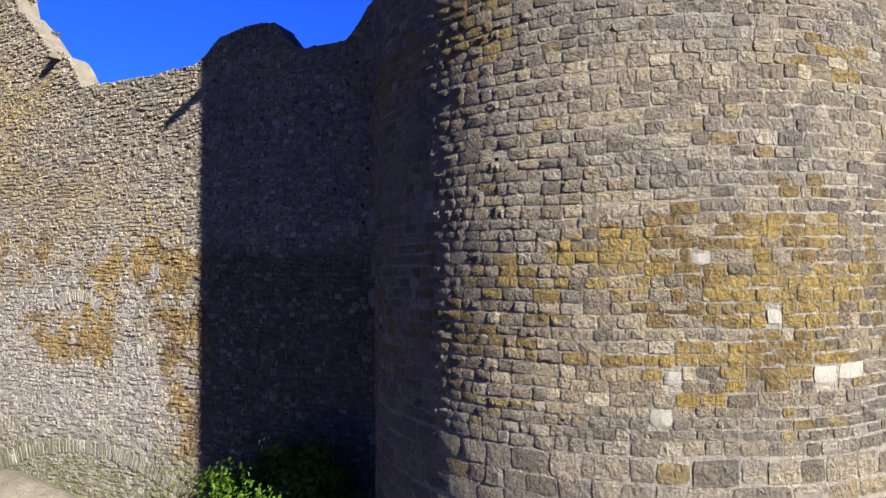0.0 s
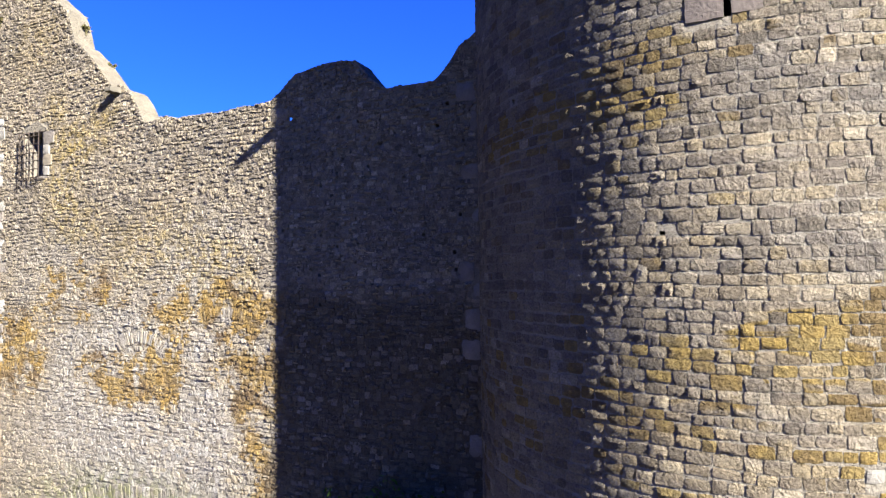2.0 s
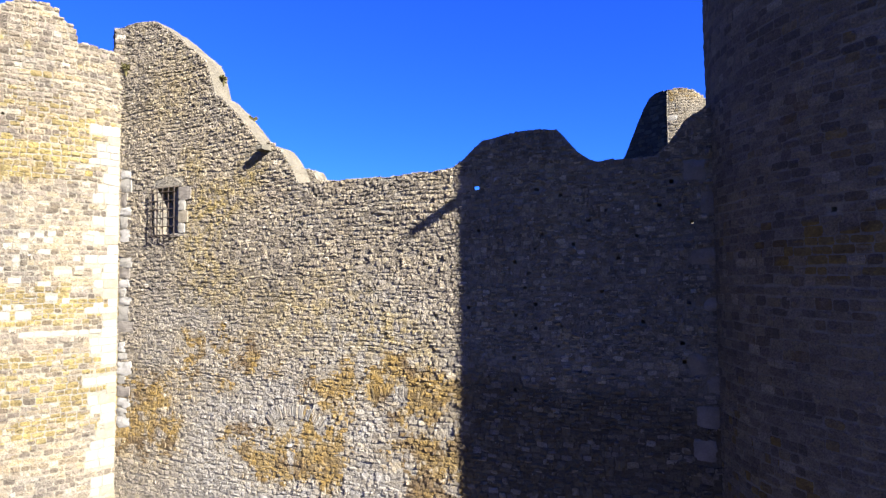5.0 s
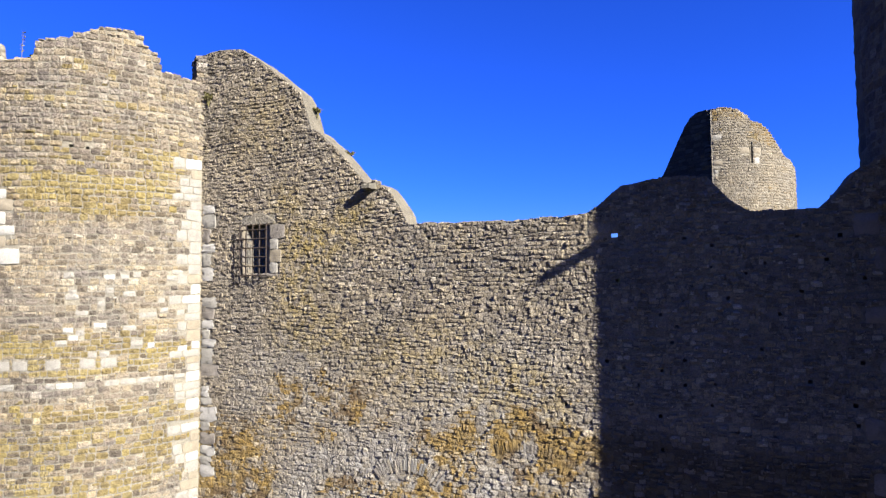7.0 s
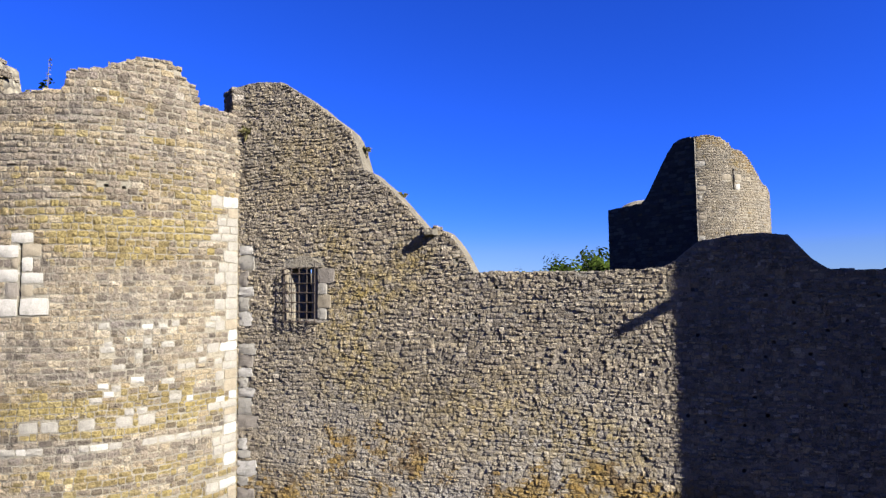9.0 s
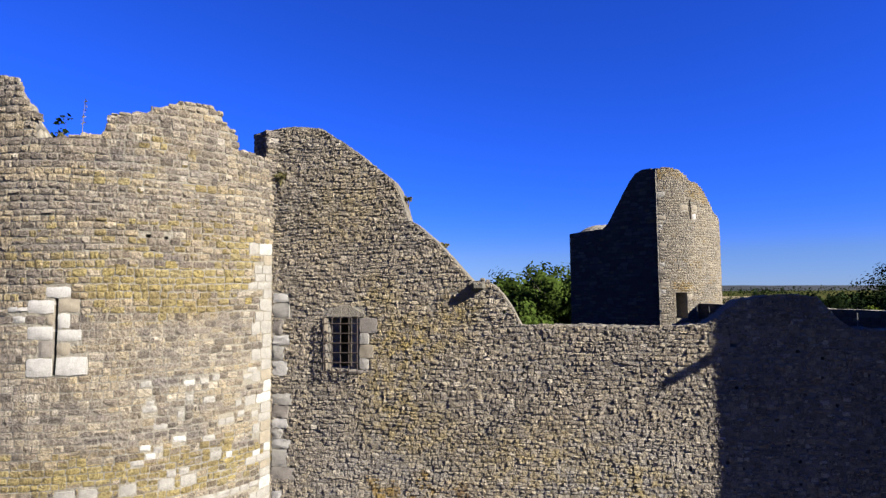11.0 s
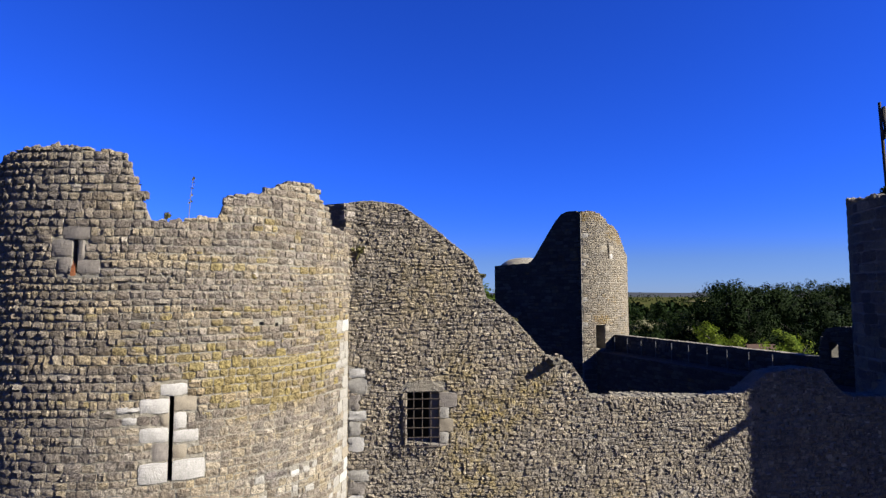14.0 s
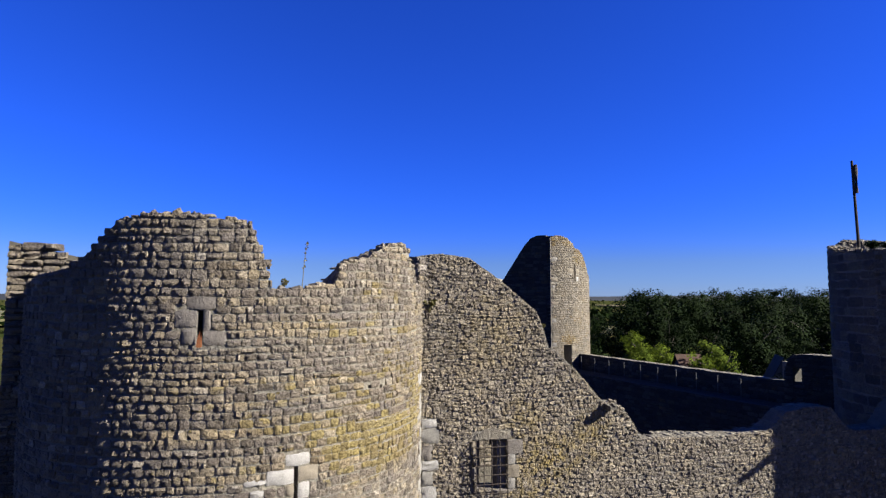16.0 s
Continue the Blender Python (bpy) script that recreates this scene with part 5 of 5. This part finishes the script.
def leaf_cloud(rnd, centres, per, spread, size):
    """Leaves scattered round clump centres (x, y, z, scale, outward); most face outward from the crown."""
    verts, faces = [], []
    for cx, cy, cz, s, *out in centres:
        for _ in range(per):
            d = Vector((rnd.gauss(0, 1), rnd.gauss(0, 1), rnd.gauss(0, 0.8)))
            d = d * (min(1.0, 1.5 / d.length) * spread * s)
            p = Vector((cx, cy, cz)) + d
            nrm = Vector((rnd.gauss(0, 1), rnd.gauss(0, 1), rnd.gauss(0, 1)))
            if out:
                nrm = nrm * 0.35 + out[0] * 1.3 + d.normalized() * 0.5
            nrm.normalize()
            a = nrm.cross(Vector((rnd.gauss(0, 1), rnd.gauss(0, 1), rnd.gauss(0, 1)))).normalized()
            c = a.cross(nrm).normalized()
            w = size * rnd.uniform(0.6, 1.3)
            k = len(verts)
            verts += [tuple(p - a * w), tuple(p + c * w * 0.55), tuple(p + a * w), tuple(p - c * w * 0.55)]
            faces.append([k, k + 1, k + 2, k + 3])
    return verts, faces


def tree(height, spread, seed, leaf_mat, label, leaf=0.165, clumps=170, per=30):
    rnd = random.Random(seed)
    g = empty("tree", (0, 0, 0), label, "tree", "trees beyond the castle")
    bm = bmesh.new()
    pts = [Vector((0, 0, -0.4))]
    for k in range(1, 6):
        pts.append(Vector((rnd.uniform(-0.2, 0.2) * k, rnd.uniform(-0.2, 0.2) * k, height * 0.14 * k)))
    for k in range(5):
        rod(bm, pts[k], pts[k + 1], height * 0.022 * (1 - k * 0.16), height * 0.022 * (0.84 - k * 0.16), 7)
    tips = []
    for k in range(9):
        base = pts[rnd.randrange(2, 6)]
        a = rnd.uniform(0, 6.28)
        tip = base + Vector((math.cos(a) * spread * 0.65, math.sin(a) * spread * 0.65, height * rnd.uniform(0.08, 0.28)))
        rod(bm, base, tip, height * 0.008, height * 0.002, 5)
        tips.append(tip)
    part("trunk", bm, MAT_BARK, g)
    centres = []
    lobes = [(rnd.uniform(-0.6, 0.6) * spread, rnd.uniform(-0.6, 0.6) * spread, height * rnd.uniform(0.35, 0.8), rnd.uniform(0.38, 0.6) * spread) for _ in range(7)] + [(0, 0, height * 0.82, spread * 0.5)]
    for k in range(clumps):
        lx, ly, lz, lr = lobes[rnd.randrange(len(lobes))]
        d = Vector((rnd.gauss(0, 1), rnd.gauss(0, 1), rnd.gauss(0, 1))).normalized() * lr * rnd.uniform(0.7, 1.05)
        z = min(max(lz + d.z, height * 0.12), height)
        centres.append((lx + d.x, ly + d.y, z, rnd.uniform(0.7, 1.3), d.normalized()))
    v, f = leaf_cloud(rnd, centres, per, spread * 0.10, leaf)
    array_mesh("crown", v, f, leaf_mat, g)
    return g


def plant_trees():
    rnd = random.Random(77)
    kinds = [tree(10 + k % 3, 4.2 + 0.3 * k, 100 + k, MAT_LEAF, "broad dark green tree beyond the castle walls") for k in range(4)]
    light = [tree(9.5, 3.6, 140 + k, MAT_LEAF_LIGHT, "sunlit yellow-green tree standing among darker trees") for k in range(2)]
    first = set()

    def put(kind, x, y, h):
        s = h / kind["h"]
        z = ground_height(x, y)
        m = Matrix.Translation((x, y, z)) @ Matrix.Rotation(rnd.uniform(0, 6.28), 4, "Z")
        if kind.name not in first:
            first.add(kind.name)
            ob = kind
        else:
            ob = copy_thing(kind, m)
        ob.matrix_basis = m @ Matrix.Diagonal((s * rnd.uniform(0.95, 1.2), s * rnd.uniform(0.95, 1.2), s, 1))

    for k in kinds + light:
        k["h"] = max(v.co.z for c in k.children for v in c.data.vertices)
    put(light[0], 28, 82, 9.4)
    put(light[0], 31, 79, 7.6)
    put(light[1], 20.7, 51.9, 9.4)
    put(light[1], 22.8, 56.8, 9.6)
    put(light[0], 24, 72, 7.2)
    dense = [tree(11, 4.6, 160 + k, MAT_LEAF_MID, "dense leafy tree behind the far tower", 0.2, 210, 30) for k in range(2)]
    for k in dense:
        k["h"] = max(v.co.z for c in k.children for v in c.data.vertices)
    for x, y, h in ((-19.5, 66, 13.2), (-16.5, 70, 14.6), (-13.5, 66, 14.9), (-10.4, 69, 15.2), (-7.4, 66, 15.0), (-22.5, 71, 12.0), (-4.5, 70, 14.2), (-12.0, 72, 15.0), (-17.9, 73, 13.8)):
        put(dense[rnd.random() < 0.45], x, y, h)
    placed, tries = [], 0
    while len(placed) < 165 and tries < 6000:
        tries += 1
        az, d = radians(rnd.uniform(13, 62)), 55 + 190 * rnd.random() ** 1.2
        x, y = -22 + d * math.sin(az), -4.4 + d * math.cos(az)
        if any((x - a) ** 2 + (y - b) ** 2 < 36 + d * 0.1 for a, b in placed) or math.hypot(x - 29, y - 80) < 7 or math.hypot(x - 23, y - 51) < 7 or math.hypot(x - 21.5, y - 60) < 7 or math.hypot(x - 26.8, y - 50.2) < 6:
            continue
        if x < 12 and y < 45:
            continue
        deg = math.degrees(az)
        if any(abs(deg - b_az) < b_w and d < b_d + 3 for b_az, b_w, b_d in ((30, 3.2, 100), (39, 3.5, 70), (33.5, 2.5, 88), (35.5, 3, 70))):
            continue
        tall = 15.6 + (d - 150) * 0.01 if d > 115 else 8.6 + (d - 55) * 0.06
        if deg < 30 and d > 70:
            tall = 8.6
            if d > 120 and rnd.random() < 0.7:
                continue
        placed.append((x, y))
        put(kinds[rnd.randrange(4)], x, y, tall * (rnd.uniform(0.9, 1.12) if d > 115 else rnd.uniform(0.72, 1.15)))


plant_trees()


def far_woods():
    """Belts of woodland and a low ridge at the horizon."""
    rnd = random.Random(5)
    centres = []
    for _ in range(3600):
        az, d = radians(rnd.uniform(-60, 80)), rnd.choice([300, 420, 700, 1100]) * rnd.uniform(0.9, 1.1)
        if noise.noise((az * 4, d * 0.004, 2.0)) < -0.08 or (13 < math.degrees(az) < 21.5 and d < 760):
            continue
        centres.append((-20 + d * math.sin(az), d * math.cos(az), rnd.uniform(-0.5, 3.6 + d * 0.002), d / 400))
    v, f = leaf_cloud(rnd, centres, 20, 2.2, 1.7)
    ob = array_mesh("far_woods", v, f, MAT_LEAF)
    tagged(ob, "belts of dark woodland across the distant plain", "woods", kind="stuff")
    m = plain_rough("hazy_ridge", (0.012, 0.018, 0.024), (0.02, 0.026, 0.030), 0.01, 0.0)
    verts, faces, n = [], [], 90
    for k in range(n + 1):
        az = radians(-90 + 200 * k / n)
        h = 17 + 7 * noise.noise((k * 0.22, 1, 1)) + 3 * noise.noise((k * 0.9, 4, 1))
        for d, z in ((2400, -3), (2550, h), (3000, h), (3200, -3)):
            verts.append((d * math.sin(az), d * math.cos(az), z))
    for k in range(n):
        for q in range(3):
            a = k * 4 + q
            faces.append([a, a + 4, a + 5, a + 1])
    ob = array_mesh("ridge", verts, faces, m)
    tagged(ob, "low wooded ridge on the far horizon", "backdrop", kind="structure")


far_woods()
MAT_WHEAT = plain_rough("stubble_field", (0.204, 0.156, 0.066), (0.276, 0.222, 0.108), 0.05, 0.1)
MAT_MEADOW = plain_rough("dry_meadow", (0.120, 0.120, 0.036), (0.180, 0.162, 0.054), 0.05, 0.1)
for (x0, x1, y0, y1), mt, lab in (((250, 700, 620, 900), MAT_WHEAT, "pale stubble field in the distance"), ((20, 160, 180, 290), MAT_MEADOW, "dry yellow meadow beyond the trees"), ((20, 85, 440, 735), MAT_WHEAT, "pale mown field between belts of wood"), ((-500, -150, 300, 700), MAT_MEADOW, "dry yellow meadow beyond the castle")):
    bm = bmesh.new()
    vs = box(bm, x0, x1, y0, y1, -0.5, 0.35)
    for v in vs:
        v.co.x += v.co.y * 0.2
    tagged(part("field", bm, mt, None), lab, "field", kind="structure")


# ---- houses beyond the wall ----
MAT_ROOF = plain_rough("brown_tiles", (0.05, 0.024, 0.016), (0.085, 0.04, 0.026), 3.0, 0.5)


MAT_SLATE = plain_rough("grey_slates", (0.04, 0.042, 0.046), (0.07, 0.072, 0.076), 3.0, 0.4)


def house(x, y, turn, w, d, eaves, ridge, roof, label, chimney=True):
    m = pose(x, y, ground_height(x, y), 0, 0, turn)
    g = new("house")
    g.matrix_world = m
    tagged(g, label, "house", "village houses")
    bm = bmesh.new()
    pts = [(-w / 2, -0.3), (w / 2, -0.3), (w / 2, eaves), (0, ridge - 0.12), (-w / 2, eaves)]
    a = [bm.verts.new((px, -d / 2, pz)) for px, pz in pts]
    c = [bm.verts.new((px, d / 2, pz)) for px, pz in pts]
    bm.faces.new(a)
    bm.faces.new(c[::-1])
    for k in range(5):
        bm.faces.new((a[k], c[k], c[(k + 1) % 5], a[(k + 1) % 5]))
    bmesh.ops.recalc_face_normals(bm, faces=bm.faces)
    part("wall", bm, MAT_PLASTER, g)
    top = None
    for s in (-1, 1):
        bm = bmesh.new()
        sl = (ridge - eaves) / (w / 2)
        q = [(0, ridge), (s * (w / 2 + 0.4), eaves - 0.4 * sl)]
        vs = [[bm.verts.new((px, py, pz + dz)) for px, pz in q for py in (-d / 2 - 0.3, d / 2 + 0.3)] for dz in (0, 0.14)]
        lo, hi = vs
        for f in ((lo[0], lo[1], lo[3], lo[2]), (hi[0], hi[2], hi[3], hi[1]), (lo[0], lo[2], hi[2], hi[0]), (lo[1], hi[1], hi[3], lo[3]), (lo[2], lo[3], hi[3], hi[2]), (lo[0], hi[0], hi[1], lo[1])):
            bm.faces.new(f)
        bmesh.ops.recalc_face_normals(bm, faces=bm.faces)
        top = part("roof", bm, roof, g)
    if chimney:
        bm = bmesh.new()
        box(bm, -0.35, 0.35, d / 2 - 1.1, d / 2 - 0.5, ridge - 0.8, ridge + 0.9, 0.03)
        part("chimney", bm, MAT_PLASTER, top)
    for k in (-1, 1):
        bm = bmesh.new()
        box(bm, k * w / 4 - 0.45, k * w / 4 + 0.45, -d / 2 - 0.03, -d / 2 + 0.1, 1.0, 2.3, 0.01)
        part("window", bm, MAT_WOOD, g)


house(22.2, 59.4, 85, 3.2, 2.6, 5.4, 7.5, MAT_ROOF, "house with a brown tiled roof among the trees", False)
house(26.8, 50.2, -30, 2.2, 3.2, 6.0, 8.1, MAT_SLATE, "small pale gabled outbuilding half hidden behind the wall", False)


# ---- plants at the castle ----
def weed(x, y, z, h, n, leaf, mat, label, seed, lean=0.15):
    rnd = random.Random(seed)
    g = empty("weed", (x, y, z), label, "weed", "weeds on the walls")
    for k in range(n):
        a = rnd.uniform(0, 6.28)
        tip = Vector((math.cos(a) * h * lean * 2, math.sin(a) * h * lean * 2, h * rnd.uniform(0.7, 1.0)))
        bm = bmesh.new()
        mid = tip * 0.5 + Vector((0, 0, h * 0.06))
        rod(bm, (0, 0, -0.15), mid, 0.008, 0.006, 5)
        rod(bm, mid, tip, 0.006, 0.003, 5)
        st = part("stem", bm, MAT_STRAW if leaf < 0.05 else MAT_BARK, g)
        if leaf > 0:
            cs = [(*(tip * q), 1.0) for q in (0.45, 0.6, 0.75, 0.88, 1.0)]
            v, f = leaf_cloud(rnd, cs, 6, leaf * 0.9, leaf)
            array_mesh("leaves", v, f, mat, st)


weed(-23.72, 8.0, 11.5, 2.8, 4, 0.075, MAT_LEAF, "leafy dark weed growing up inside the broken tower", 1, 0.025)
weed(*WEST(at(RL, -68.6), -0.4, 13.3), 0.75, 1, 0.03, MAT_STRAW, "tall dry flower stalk on the tower top", 2, 0.05)
weed(*WEST(at(RL, -74), -0.3, 13.24), 0.14, 3, 0.03, MAT_STRAW, "small dry weed on the tower top", 3)
weed(*CURTAIN(4.25, -0.35, 12.3), 0.10, 5, 0.03, MAT_STRAW, "dry tuft growing on the sloping gable", 4, 0.4)
weed(*CURTAIN(5.05, -0.5, 11.22), 0.10, 5, 0.03, MAT_STRAW, "dry tuft growing on the sloping gable", 5, 0.4)
weed(*CURTAIN(1.28, 0.05, 12.85), 0.16, 7, 0.035, MAT_STRAW, "dry tuft hanging in the joint by the tower", 6, 0.45)

weed(*EASTFACE(at(RR, 172), -0.5, 14.62), 0.2, 9, 0.05, MAT_LEAF, "low dark shrub growing on the tall tower top", 7, 0.4)
weed(*EASTFACE(at(RR, -179), -0.5, 14.55), 0.16, 9, 0.05, MAT_LEAF, "low dark shrub growing on the tall tower top", 8, 0.5)


# ---- undergrowth at the wall foot ----
MAT_BUSH = leaf_material("fresh_green_leaves", (0.045, 0.105, 0.010), (0.120, 0.220, 0.028))


def bush(x, y, top, wide, seed, label):
    """A thicket: arching stems from the ground and sprays of small leaves along them."""
    rnd = random.Random(seed)
    z = ground_height(x, y)
    h = top - z
    g = empty("bush", (x, y, z), label, "bush", "bushes at the wall foot")
    centres = []
    for k in range(16):
        a, r = rnd.uniform(0, 6.28), wide * rnd.uniform(0.2, 1.0)
        tip = Vector((math.cos(a) * r, math.sin(a) * r * 0.8, h * (1.02 - 0.45 * (r / wide) ** 2) * rnd.uniform(0.82, 1.0)))
        mid = Vector((tip.x * 0.4, tip.y * 0.4, tip.z * 0.62))
        bm = bmesh.new()
        rod(bm, (tip.x * 0.15, tip.y * 0.15, -0.15), mid, 0.022, 0.012, 5)
        rod(bm, mid, tip, 0.012, 0.004, 5)
        part("stem", bm, MAT_BARK, g)
        for q in range(14):
            f = 0.25 + 0.75 * q / 13
            p = mid.lerp(tip, max(0.0, (f - 0.5) * 2)) if f > 0.5 else Vector((0, 0, 0)).lerp(mid, f * 2)
            out = Vector((math.cos(a), math.sin(a), 0.7)).normalized()
            centres.append((p.x + rnd.gauss(0, 0.14), p.y + rnd.gauss(0, 0.14), p.z + rnd.gauss(0, 0.1), rnd.uniform(0.7, 1.3), out))
    v, f = leaf_cloud(rnd, centres, 26, 0.15, 0.055)
    array_mesh("leaves", v, f, MAT_BUSH, g)


for x, y, top, wide, seed, label in ((-8.5, 9.0, 1.35, 0.6, 2, "low green bush at the foot of the shaded wall"), (-7.7, 8.95, 1.95, 0.75, 3, "leafy green bush growing in the shade of the tower"),
                                     (-6.9, 8.8, 2.15, 0.75, 4, "tall leafy bush between the wall and the round tower"), (-6.1, 8.6, 2.15, 0.7, 5, "leafy green bush standing close to the round tower")):
    bush(x, y, top, wide, seed, label)

# pale bank of fallen rubble against the curtain wall
bm = bmesh.new()
bmesh.ops.create_grid(bm, x_segments=40, y_segments=16, size=1.0)
for v in bm.verts:
    fx, fy = v.co.x, v.co.y
    rise = max(0.0, 1 - fx * fx) ** 0.5 * max(0.0, 1 - fy * fy) ** 0.6
    v.co = Vector((-14.6 + 3.9 * fx, 8.35 + 1.2 * fy, -1.4 + 1.95 * rise + 0.10 * noise.noise((fx * 6, fy * 3, 4)) + 0.04 * noise.noise((fx * 19, fy * 8, 4))))
bank = part("rubble_bank", bm, MAT_LIME, None)
bank.data.shade_smooth()
tagged(bank, "pale bank of fallen rubble and mortar by the curtain wall", "rubble heap")
